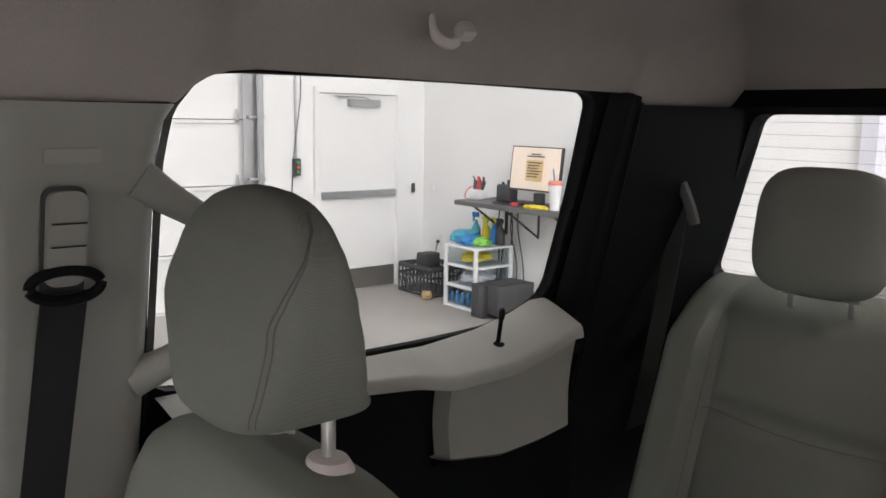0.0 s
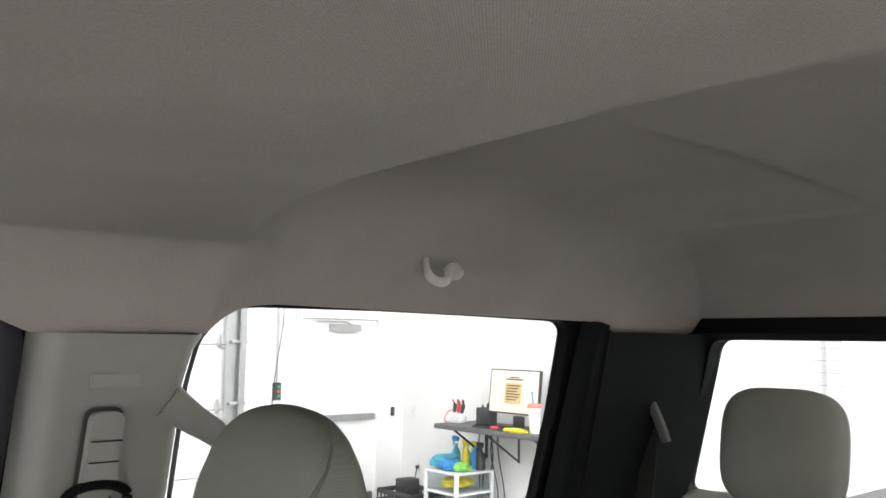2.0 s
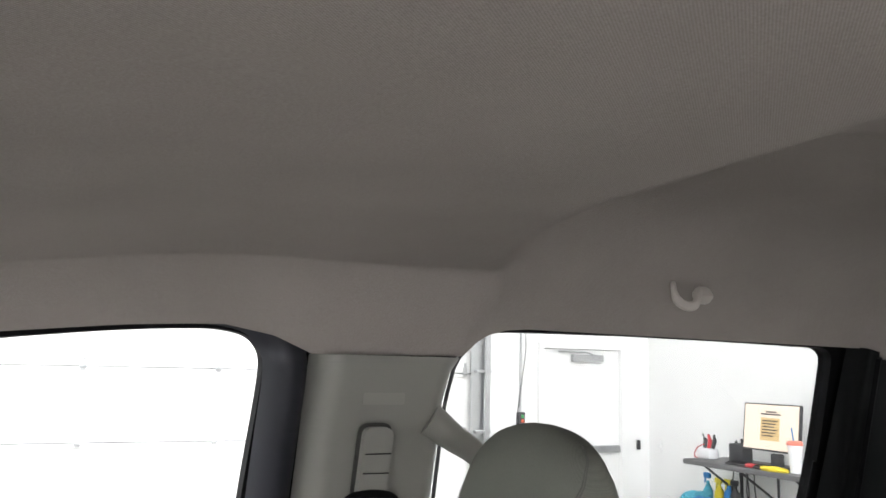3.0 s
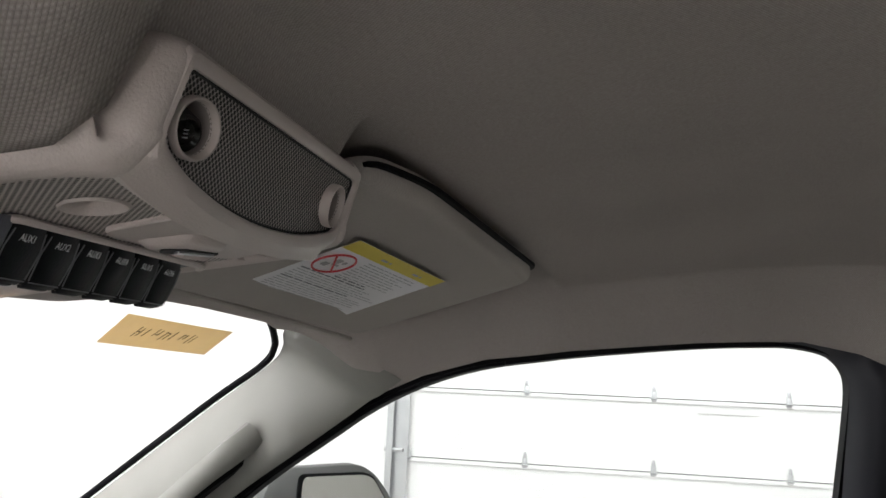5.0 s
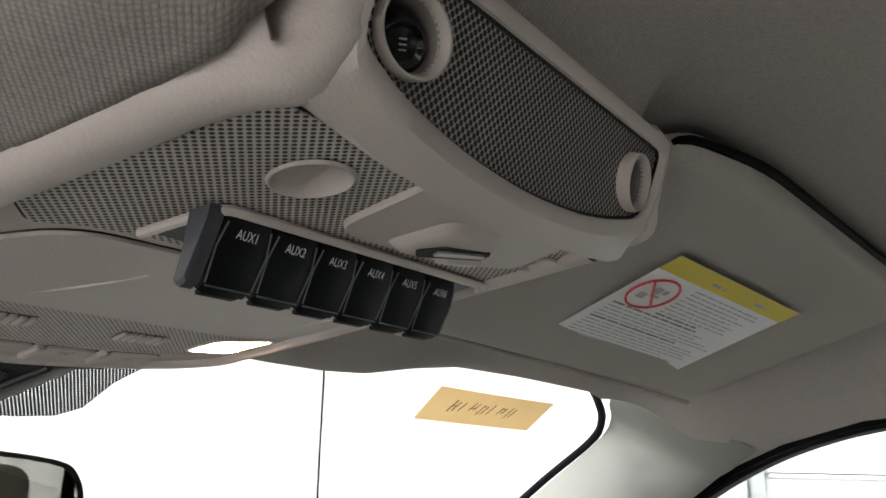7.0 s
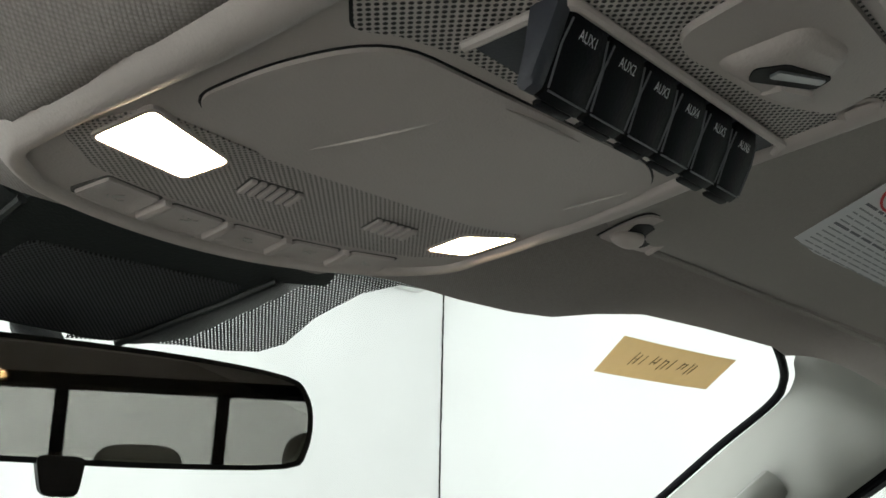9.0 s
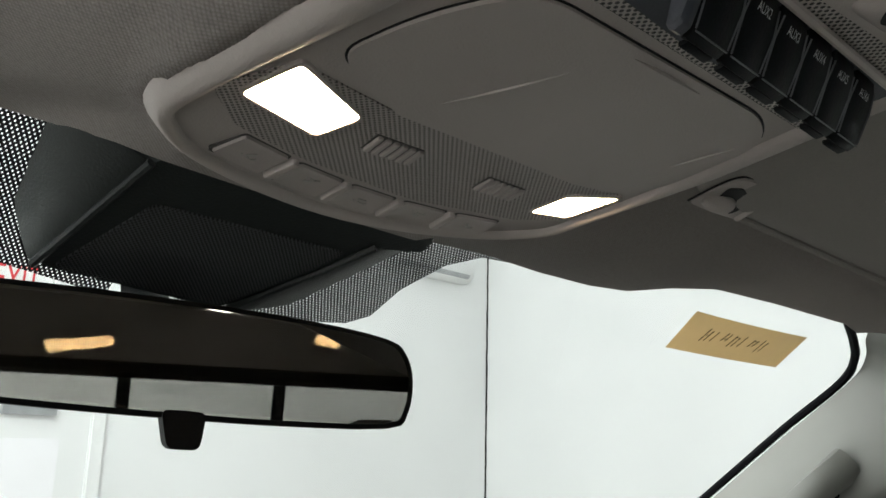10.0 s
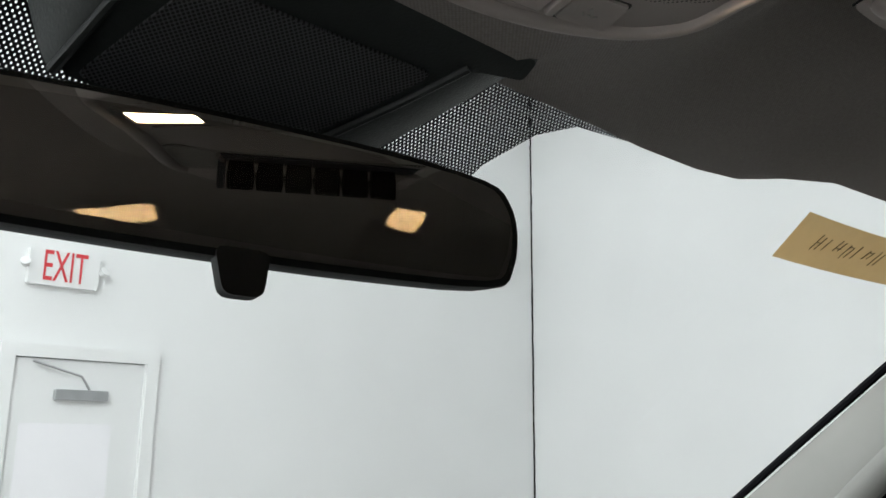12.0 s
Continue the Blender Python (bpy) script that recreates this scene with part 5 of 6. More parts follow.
HOOD = round_poly([(0.0085, -0.1395), (0.0100, -0.1660), (0.0335, -0.1700), (0.0480, -0.1560), (0.0460, -0.1440)], [0.006, 0.006, 0.005, 0.006, 0.005], 5)
part("slot_hood", loft([[(0.029 + (x - 0.029) * q, -0.155 + (y + 0.155) * q, h) for x, y in HOOD] for q, h in ((1.05, 0.001), (0.98, -0.0008), (0.88, -0.0026), (0.74, -0.0032))]), TRIM_WARM, pl, "moulded slot hood")
panel("slot", round_poly([(0.0145, -0.1480), (0.0200, -0.1440), (0.0420, -0.1560), (0.0390, -0.1625), (0.0200, -0.1560)], 0.002, 4), VOID, -0.0037, 0.0012, pl)
panel("slider", round_poly([(0.0205, -0.1530), (0.0370, -0.1610), (0.0385, -0.1585), (0.0215, -0.1495)], 0.001, 3), STEEL, -0.0046, 0.002, pl, "small metal tongue")
part("slot_ramp", loft([[(0.0300, -0.1500, -0.0030), (0.0440, -0.1555, -0.0030), (0.0465, -0.1460, -0.0026), (0.0330, -0.1425, -0.0026)], [(0.0310, -0.1498, -0.0052), (0.0430, -0.1545, -0.0052), (0.0450, -0.1470, -0.0032), (0.0335, -0.1435, -0.0032)]]), TRIM_WARM, pl, "small taupe ramp in the slot")

# switch bank: six folded rocker caps hanging from a lipped opening
BANK = round_poly([(-0.0525, -0.0965), (-0.0492, -0.1280), (0.0855, -0.1310), (0.0895, -0.1265)], [0, 0.006, 0.002, 0], 4)
lipb = bmesh.new()
tube(lipb, [(x, y, 0.0006) for x, y in BANK], 0.0017, 8)
bank = part("switch_frame", lipb, TRIM_WARM, console, "thin taupe lip round the auxiliary switches")
part("switch_well", slab([(-0.0510, -0.0975), (-0.0485, -0.1270), (0.0850, -0.1300), (0.0850, -0.1040), (0.0, -0.0960)], flat(0.0014), 0.0015), SLATE, bank, "slate switch well", smooth=False)
# the cap's folded face: (half width, along, height), rear edge first, then its thin back
CAP = [(0.0082, -0.1275, 0.0012), (0.0086, -0.1265, -0.0022), (0.0100, -0.1228, -0.0085), (0.0091, -0.1168, -0.0180), (0.0089, -0.1160, -0.0188), (0.0089, -0.1135, -0.0196), (0.0089, -0.1122, -0.0186), (0.0096, -0.1160, -0.0092), (0.0080, -0.1190, 0.0012)]


def cap_loft(xc, wide=1.0):
    k = 0.90
    edge = [(xc - w * wide, y + (0.0004 if i < 5 else 0.0), z + 0.0005) for i, (w, y, z) in enumerate(CAP)]
    inset = [(xc - w * wide * k, y, z) for w, y, z in CAP]
    return loft([edge, inset, [(2 * xc - x, y, z) for x, y, z in inset], [(2 * xc - x, y, z) for x, y, z in edge]])


endb = loft([[(x, y, z * q + 0.0012 * (1 - q)) for w, y, z in CAP] for x, q in ((-0.0533, 0.94), (-0.0524, 1.0), (-0.0484, 1.0), (-0.0478, 0.96))])
part("end_block", endb, SLATE, bank, "slate end block")
for k in range(6):
    xc = -0.0374 + 0.0200 * k
    cap = part("rocker_cap", cap_loft(xc), SWITCH, bank, "black auxiliary rocker switch")
    eb = bmesh.new()
    for q in (-1, 1):
        tube(eb, [(xc + q * w * 0.97, y, z) for w, y, z in CAP[1:4]], 0.00032, 5)
    tube(eb, [(xc - 0.0087, -0.1165, -0.0186), (xc + 0.0087, -0.1165, -0.0186)], 0.0003, 5)
    part("cap_edge", eb, SILVER_EDGE, cap, "thin paler lines along the cap's edges")
    part("finger_lip", one_box(xc, -0.1117, -0.0190, 0.0140, 0.0030, 0.0016, 0.0005), SWITCH, cap)
    # lettering on the rear-facing slope
    slope = math.degrees(math.atan2(0.0063, 0.0037))
    LM = pose(xc, -0.1251, -0.00475, 180 - slope, 0, 0) @ pose(0, 0, 0.0002)
    part("lettering", text_mesh("AUX%d" % (k + 1), 0.0036, LM @ Matrix.Diagonal((0.92, 1.15, 1, 1)), 0.0), WHITE_INK, cap, "white lettering", smooth=False)

# rear speaker face with two rings
FACE = pose(0.010, -0.203, 0.018, 112, 0, 0)


FACE_IN = round_poly([(-0.0832, 0.0168), (-0.0866, -0.0072), (-0.0700, -0.0138), (-0.0426, -0.0186), (-0.0072, -0.0204), (0.0383, -0.0172), (0.0787, -0.0075), (0.0840, 0.0196)], [0.004, 0.006, 0.02, 0.03, 0.03, 0.03, 0.012, 0.005], 5)


def surround_ring(k):
    """From the grille's edge out over a rounded lip and back into the console's body."""
    ring = []
    for u, v in FACE_IN:
        left, top = step(-0.04, -0.08, u), step(-0.004, 0.012, v)
        ou, ov = u * (1.07 - 0.02 * left), v + (0.0072 if v > 0.01 else 0.0) - 0.008 * step(0.0, -0.008, v)
        if k < 2:
            p = FACE @ Vector((u * (1 + 0.01 * k), v * (1 + 0.02 * k), (-0.002, 0.0008)[k]))
        elif k < 5:
            f, h = ((0.35, 0.0018), (0.70, 0.0012), (0.92, -0.0010))[k - 2]
            p = FACE @ Vector((u + (ou - u) * f, v + (ov - v) * f, h))
        else:
            f = (0.15, 0.42, 0.72, 1.0)[k - 5]
            edge = FACE @ Vector((ou * 1.004, ov, -0.0035))
            side = 0.0935 - 0.005 * top - (0.0075 if u < 0 else 0.0)
            body = Vector((max(-side, min(side, (u + 0.006) * 1.18)), -0.1795, 0.0010 + 0.030 * top + 0.002 * (abs(u) / 0.085) ** 4 + 0.005 * left))
            p = edge.lerp(body, f)
            p.z -= 0.0050 * math.sin(math.pi * f) * (1 - top)
        ring.append(p)
    return ring


part("speaker_surround", loft([surround_ring(k) for k in range(9)], cap=False), TRIM_WARM, console, "rounded taupe surround")
bead = bmesh.new()
line = [Vector((0.0935, -0.130, 0.0072)), Vector((0.0922, -0.160, 0.0070)), Vector((0.0915, -0.178, 0.0072))]
line = smooth_line(line + [FACE @ Vector((u, v, -0.0025)) for u, v in ((0.0850, -0.0110), (0.0868, -0.0010), (0.0880, 0.0100), (0.0885, 0.0180), (0.0860, 0.0232), (0.0750, 0.0245))], 5)
tube(bead, line, [0.0040 * (0.80 + 0.20 * math.sin(math.pi * min(1.0, 1.6 * k / (len(line) - 1)))) for k in range(len(line))], 14)
part("corner_bead", bead, TRIM_WARM, console, "rounded taupe edge of the console")
# on the driver's side the rim sweeps round the corner and up beside the speaker face
EDGE = [(0.0125, -0.027), (0.0105, -0.018), (0.0115, -0.010), (0.0108, -0.0055), (0.0090, -0.0022), (0.0065, -0.0004), (0.0045, 0.0006), (0.0025, 0.0010), (0.0010, 0.0007), (-0.0006, -0.0014)]
TURNS = [(-0.0862, -0.0090, -1.0, -0.15, 1.0), (-0.0866, -0.0035, -1.0, -0.05, 0.96), (-0.0856, 0.0040, -1.0, 0.05, 0.93), (-0.0842, 0.0110, -0.97, 0.25, 0.90), (-0.0826, 0.0165, -0.72, 0.69, 0.85), (-0.0760, 0.0176, -0.12, 0.99, 0.75), (-0.0600, 0.0180, 0.0, 1.0, 0.66)]
sections = [[Vector((-rim_half(y) + 0.0075 * step(-0.162, -0.197, y) - g, y, h)) for g, h in [(0.0060, 0.032 - 0.012 * step(-0.165, -0.186, y))] + prof] for y in (-0.130, -0.148, -0.162, -0.176, -0.188)]
sections += [[FACE @ Vector((u + du * g * k, v + dv * g * k, w)) for g, w in EDGE] for u, v, du, dv, k in TURNS]
band = bmesh.new()
lines = [[band.verts.new(p) for p in smooth_line(path, 6)] for path in zip(*sections)]
for a, b in zip(lines, lines[1:]):
    for i in range(len(a) - 1):
        band.faces.new((a[i], a[i + 1], b[i + 1], b[i]))
part("corner_band", band, TRIM_WARM, console, "rounded taupe corner of the rim")
EYES = ((-1, -0.0705, 0.0004), (1, 0.0655, 0.0028))
grille = part("speaker_grille", slab(FACE_IN, lambda u, v, w: (FACE @ Vector((u, v, -0.0018 - w))), 0.001, [circle(cx, cy, 0.0100, k=1.18) for s, cx, cy in EYES]), MESH_GRILLE, console, "dark taupe perforated grille")
lip = bmesh.new()
tube(lip, [FACE @ Vector((x * 0.997, y * 0.99, -0.0012)) for x, y in FACE_IN], 0.0007, 5, closed=True)
part("grille_gap", lip, VOID, grille)
for s, cx, cy in EYES:
    rg = bmesh.new()
    RM = FACE @ pose(cx, cy, 0.0, 0, s * 5, 0) @ Matrix.Diagonal((1.18, 1.0, 1.0, 1.0))
    lathe(rg, [(0.0106, -0.003), (0.0106, 0.0008), (0.0102, 0.0019), (0.0096, 0.0019), (0.0091, 0.0006), (0.0088, -0.0015)], RM, 36)
    ring = part("lamp_ring", rg, TRIM_WARM, console, "taupe eyeball ring")
    # Sleeve's darker colour carries the shade of the ring's bore.
    hb = bmesh.new()
    lathe(hb, [(0.0089, -0.0008), (0.0084, -0.0060), (0.0074, -0.0150)], RM, 30)
    part("ring_sleeve", hb, SLEEVE_SHADE, ring, "inner sleeve in taupe darkened for shade")
    hb = bmesh.new()
    if s < 0:
        LENS = RM @ pose(0.0004, -0.0024, -0.0030, 14, -8, 0)
        lathe(hb, [(0.0078, -0.006), (0.0068, -0.0010), (0.0060, 0.0), (0.0052, 0.0002), (0.0040, -0.0008), (0.0, -0.0003)], LENS, 28)
        part("ring_core", hb, LENS_BLACK, ring, "glossy black lens")
        for j in range(3):
            part("lens_mark", one_box(0, 0, 0, 0.0018, 0.0004, 0.0003, m=LENS @ pose(-0.0006 + 0.0004 * j, 0.0014 - 0.0012 * j, 0.0002, 0, 0, 20)), GREY_INK, ring, smooth=False)
        hb = bmesh.new()
        lathe(hb, [(0.0082, -0.0150), (0.0, -0.0150)], RM, 24)
        part("ring_back", hb, VOID, ring)
    else:
        # Core's darker taupe paints the shade at the bowl's bottom.
        lathe(hb, [(0.0083, -0.0070), (0.0070, -0.0110), (0.0040, -0.0128), (0.0, -0.0134)], RM, 28)
        part("ring_core", hb, TAUPE_SHADE, ring, "blank taupe core darkened for shade")

# ---------- passenger sun visor ----------
def visor_z(x, y):
    return 1.925 - 0.18 * (y - 0.66) - 0.008 * max(0.0, 0.46 - x)


VIS = round_poly([(0.128, 0.632), (0.19, 0.612), (0.517, 0.577), (0.688, 0.810), (0.24, 0.838), (0.186, 0.842)], [0.02, 0.03, 0.025, 0.03, 0.01, 0.02], 5)
visor = thing("sun_visor", "grey fabric sun visor folded up with a warning label", "sun visor", (0.4, 0.72, 1.92))
vc = (0.41, 0.72)
vis = loft([[(vc[0] + (x - vc[0]) * k, vc[1] + (y - vc[1]) * k, visor_z(x, y) + h) for x, y in VIS] for k, h in ((0.975, 0.022), (1.0, 0.016), (1.005, 0.010), (1.004, 0.006), (0.998, 0.0030), (0.988, 0.0012), (0.970, 0.0), (0.94, -0.0008), (0.89, -0.0014), (0.80, -0.0015))])
VISOR_CLOTH = fabric("visor_cloth", (0.45, 0.415, 0.385), 0.0018, 0.3, contrast=0.15)
part("visor_panel", vis, VISOR_CLOTH, visor, "grey visor panel")
# Black sheet stands in for the shadow gap at the visor's rear edge.
part("visor_gap_shade", slab(round_poly([(0.125, 0.630), (0.19, 0.6078), (0.510, 0.5740), (0.525, 0.585), (0.40, 0.70), (0.20, 0.70)], [0.02, 0.03, 0.02, 0.01, 0.01, 0.01], 4), lambda u, v, w: (u, v, visor_z(u, v) + 0.013 + w), 0.003), RUBBER, visor, "black sheet for the shadow gap behind the visor")
pipe = bmesh.new()
tube(pipe, [(x, 0.8390 - 0.061 * (x - 0.23), visor_z(x, 0.84) + 0.0002) for x in (0.232 + 0.02 * k for k in range(23))], 0.0024, 8)
part("visor_piping", pipe, VISOR_CLOTH, visor, "rounded sewn edge of the visor")
LAB = [(0.292, 0.778), (0.226, 0.664), (0.416, 0.645), (0.510, 0.766)]


def on_label(off):
    """u along the visor, v from the windshield towards the rear, both 0..1."""
    def put(u, v, w):
        a = Vector(LAB[0]).lerp(Vector(LAB[3]), u)
        b = Vector(LAB[1]).lerp(Vector(LAB[2]), u)
        p = a.lerp(b, v)
        return p.x, p.y, visor_z(p.x, p.y) - 0.0040 - off - w
    return put


lab = part("warning_label", sheet(lambda u, v: on_label(0.0)(u, v, 0.0), 16, 12), PAPER, visor, "white printed warning label", smooth=False)
part("label_band", sheet(lambda u, v: on_label(0.0004)(u, 0.86 + 0.14 * v, 0.0), 16, 2), YELLOW_INK, lab, "yellow warning band", smooth=False)
for u0, u1 in ((0.30, 0.36), (0.385, 0.40), (0.66, 0.72), (0.745, 0.76)):
    part("label_print", slab(rect(u0, 0.917, u1, 0.937), on_label(0.0014), 0.0002), GREY_INK, lab, smooth=False)
rb = bmesh.new()
put = on_label(0.0010)
tube(rb, [put(0.145 + 0.115 * math.cos(a), 0.665 + 0.155 * math.sin(a), 0) for a in [2 * math.pi * k / 30 for k in range(30)]], 0.0008, 5, closed=True)
tube(rb, [put(0.07, 0.76, 0), put(0.225, 0.56, 0)], 0.0008, 5)
part("prohibition_ring", rb, RED_INK, lab, "red prohibition ring")
for u0, v0, u1, v1 in ((0.085, 0.595, 0.130, 0.650), (0.140, 0.640, 0.195, 0.665), (0.120, 0.675, 0.165, 0.735), (0.180, 0.690, 0.205, 0.730)):
    part("pictogram", slab(round_poly(rect(u0, v0, u1, v1), 0.010, 3), on_label(0.0007), 0.0002), GREY_INK, lab, smooth=False)
random.seed(12)
for k in range(21):
    v = 0.81 - 0.037 * k
    bold = k in (8, 9, 14)
    u, u1 = 0.30 if v > 0.50 else 0.045, random.uniform(0.72, 0.95) if not bold else random.uniform(0.60, 0.75)
    words = bmesh.new()
    while u < u1:
        w = min(random.uniform(0.03, 0.10), u1 - u)
        ring = [on_label(0.0006)(*q, 0.0) for q in rect(u, v, u + w, v + (0.017 if bold else 0.010))]
        words.faces.new([words.verts.new(q) for q in ring])
        u += w + 0.012
    part("text_line", words, LABEL_BOLD if bold else GREY_INK, lab, smooth=False)
# moulded corner and knob where the visor clips in
cl = thing("visor_clip", "grey plastic visor clip with a round knob", "clip", (0.20, 0.84, 1.89))
def on_visor(off):
    return lambda u, v, w: (u, v, visor_z(u, v) - off - w)


part("clip_base", slab(round_poly([(0.1895, 0.8430), (0.1858, 0.8250), (0.1866, 0.8105), (0.1960, 0.8070), (0.2290, 0.8075), (0.2375, 0.8380), (0.2130, 0.8420)], [0.004, 0.01, 0.006, 0.006, 0.006, 0.004, 0.01], 4), on_visor(0.0015), 0.0014), TRIM_WARM, cl, "grey moulded plate")
# Flat black patch paints the shade of a hollow round the knob.
part("clip_shade", slab(round_poly([(0.1975, 0.8300), (0.1905, 0.8190), (0.1985, 0.8140), (0.2110, 0.8175), (0.2245, 0.8300), (0.2240, 0.8370), (0.2120, 0.8300)], 0.003, 4), on_visor(0.0031), 0.0004), VOID, cl, "black patch for the shaded hollow round the knob", smooth=False)
seam = bmesh.new()
tube(seam, smooth_line([on_visor(0.0016)(u, v, 0) for u, v in ((0.1895, 0.8435), (0.1855, 0.8250), (0.1860, 0.8110), (0.1955, 0.8063), (0.2170, 0.8050), (0.2300, 0.8066))], 4), 0.0006, 6)
part("clip_seam", seam, VOID, cl)
ridge_ = bmesh.new()
tube(ridge_, [on_visor(0.0030)(u, v, 0) for u, v in ((0.2262, 0.8135), (0.2310, 0.8260), (0.2350, 0.8370))], [0.0008, 0.0019, 0.0022], 8)
part("clip_rib", ridge_, TRIM_WARM, cl)
kb = bmesh.new()
tube(kb, smooth_line([on_visor(q)(u, v, 0) for u, v, q in ((0.1925, 0.8360, 0.0030), (0.1975, 0.8325, 0.0045), (0.2030, 0.8290, 0.0055), (0.2085, 0.8260, 0.0045))], 4), [0.0022, 0.0034, 0.0044, 0.0051, 0.0056, 0.0059, 0.0060, 0.0059, 0.0057, 0.0053, 0.0047, 0.0038, 0.0026], 14)
part("clip_knob", kb, TRIM_WARM, cl, "smooth rounded knob")

# ---------- mirror, sensor cover and printed glass ----------
mir = thing("rearview_mirror", "black framed rearview mirror", "mirror", (-0.02, 0.99, 1.78))
n = Vector((-0.262, -0.962, -0.015)).normalized()
mx = Vector((0, 0, 1)).cross(n).normalized()
mz = n.cross(mx)
MC = Vector((-0.027, 0.992, 1.776))


def on_mirror(off):
    return lambda u, v, w: MC + mx * u + mz * v + n * (off + w)


MSHAPE = [(-0.124, 0.018), (-0.118, 0.024), (-0.06, 0.0275), (0.0, 0.0285), (0.06, 0.0275), (0.105, 0.0235), (0.117, 0.016), (0.1215, 0.002), (0.119, -0.016), (0.108, -0.0245), (0.05, -0.0275), (0.0, -0.028), (-0.06, -0.0275), (-0.115, -0.025), (-0.124, -0.016)]
MLINE = [(p.x, p.y) for p in smooth_line([(a, b, 0) for a, b in MSHAPE], 3, True)]
part("mirror_shell", loft([[on_mirror(h)(x * k, y * k, 0) for x, y in MLINE] for k, h in ((0.55, -0.034), (0.85, -0.028), (0.98, -0.014), (1.0, -0.004), (0.995, 0.0015), (0.965, 0.002))]), TRIM_DARK, mir, "black plastic mirror shell")
part("mirror_glass", slab([(x * 0.965, y * 0.90) for x, y in MLINE], on_mirror(0.0022), 0.0008), MIRROR, mir, "silvered mirror glass", smooth=False)
pn = Vector((-0.2020, -0.9640, 0.1700)).normalized()
px_ = Vector((0, 0, 1)).cross(pn).normalized()
pz_ = pn.cross(px_)
part("front_glass", slab([(x * 0.962, y * 0.89) for x, y in MLINE], lambda u, v, w: MC + n * 0.0108 + px_ * u + pz_ * v + pn * w, 0.0), glass("prism_face", (0.97, 0.97, 0.97), 0.020, (1.0, 0.83, 0.58)), mir, "clear prism face of the mirror", smooth=False)
tb_ = slab(round_poly([(-0.010, -0.024), (0.011, -0.024), (0.009, -0.0420), (-0.006, -0.0420)], 0.004, 3), on_mirror(-0.006), 0.010)
part("dimming_tab", tb_, TRIM_DARK, mir, "small black tab")
sb_ = bmesh.new()
tube(sb_, [MC - n * 0.02, MC - n * 0.05 + Vector((0, 0, 0.02)), Vector((-0.01, 1.085, 1.825))], 0.011, 10)
part("mirror_stem", sb_, TRIM_DARK, mir)

cov = thing("sensor_cover", "black perforated sensor cover on the windshield", "sensor cover", (0, 1.0, 1.85))


def cover_z(y, k=0.0):
    return 1.855 - 0.45 * (y - 0.945) + k


TOPL, TOPR, BOTL, BOTR = (-0.066, 0.946), (0.058, 0.955), (-0.080, 1.024), (0.030, 1.024)
COVER = round_poly([(-0.070, 0.944), (-0.074, 0.951), (-0.088, 1.032), (0.016, 1.038), (0.046, 0.990), (0.060, 0.962), (0.091, 0.955), (0.089, 0.944)], [0.004, 0.006, 0.008, 0.014, 0.02, 0.01, 0.003, 0.003], 4)
part("cover_shell", loft([[(x * k, y, cover_z(y) + h) for x, y in COVER] for k, h in ((1.12, 0.045), (1.05, 0.012), (1.0, 0.002), (0.985, 0.0))]), COVER_GREY, cov, "black plastic cover shell")
GRID = round_poly([(-0.060, 0.972), (-0.080, 1.029), (0.012, 1.032), (0.036, 0.992), (0.047, 0.969)], 0.004, 3)
part("cover_mesh", slab(GRID, lambda u, v, w: (u, v, cover_z(v) - 0.0008 - w), 0.001), BLACK_MESH, cov, "fine black mesh")
def ridge(v, right):
    """The cover's side edges, from the roof down to the mirror."""
    if right:
        return lerp_table([(0, 0.060), (0.35, 0.046), (1, 0.016)], v), 0.960 + 0.077 * v
    return -0.074 - 0.014 * v, 0.950 + 0.081 * v


part("cover_cheek", sheet(lambda u, v: (ridge(v, False)[0] - (0.036 - 0.026 * v) * u, ridge(v, False)[1] + 0.006 * u, cover_z(ridge(v, False)[1]) - 0.0006 + 0.030 * u ** 1.5), 10, 14), COVER_GREY, cov)
part("cover_cheek", sheet(lambda u, v: (ridge(v, True)[0] + (0.030 + 0.012 * v) * u, ridge(v, True)[1] - 0.003 * u, cover_z(ridge(v, True)[1]) - 0.0006 + 0.010 * u ** 1.5), 10, 14), COVER_GREY, cov)
for right in (False, True):
    rb2 = bmesh.new()
    tube(rb2, [(*ridge(k / 14, right), cover_z(ridge(k / 14, right)[1]) - 0.0008) for k in range(15)], 0.0022, 8)
    part("cover_edge", rb2, COVER_GREY, cov)


def on_glass(off):
    return lambda u, v, w: (u, shield_y(u, v) + 0.006 - off - w, v)


fr = thing("windshield_print", "black dotted ceramic print on the windshield", "frit", (0, 1.05, 1.86))
FR_R = [(0.02, 1.822), (0.089, 1.828), (0.121, 1.829), (0.148, 1.832), (0.163, 1.839), (0.170, 1.857), (0.190, 1.876), (0.215, 1.886), (0.26, 1.889), (0.29, 1.895), (0.29, 1.93), (0.02, 1.93)]
part("dot_print", slab(FR_R, on_glass(0.0), 0.0), FRIT, fr, smooth=False)
FR_L = [(-x, z) for x, z in FR_R]
part("dot_print", slab(FR_L, on_glass(0.0), 0.0), FRIT, fr, smooth=False)

# tape strip with hand-written marks on the windshield
tp = thing("kraft_label", "tan paper label with marker strokes on the windshield", "label", (0.6, 1.02, 1.88))
TAPE = [(0.504, 1.8955), (0.7055, 1.8985), (0.7085, 1.8680), (0.5115, 1.8645)]


def on_tape(off):
    def put(u, v, w):
        a = Vector(TAPE[0]).lerp(Vector(TAPE[1]), u)
        b = Vector(TAPE[3]).lerp(Vector(TAPE[2]), u)
        p = b.lerp(a, v)
        return p.x, shield_y(p.x, p.y) + 0.003 - off - w, p.y
    return put


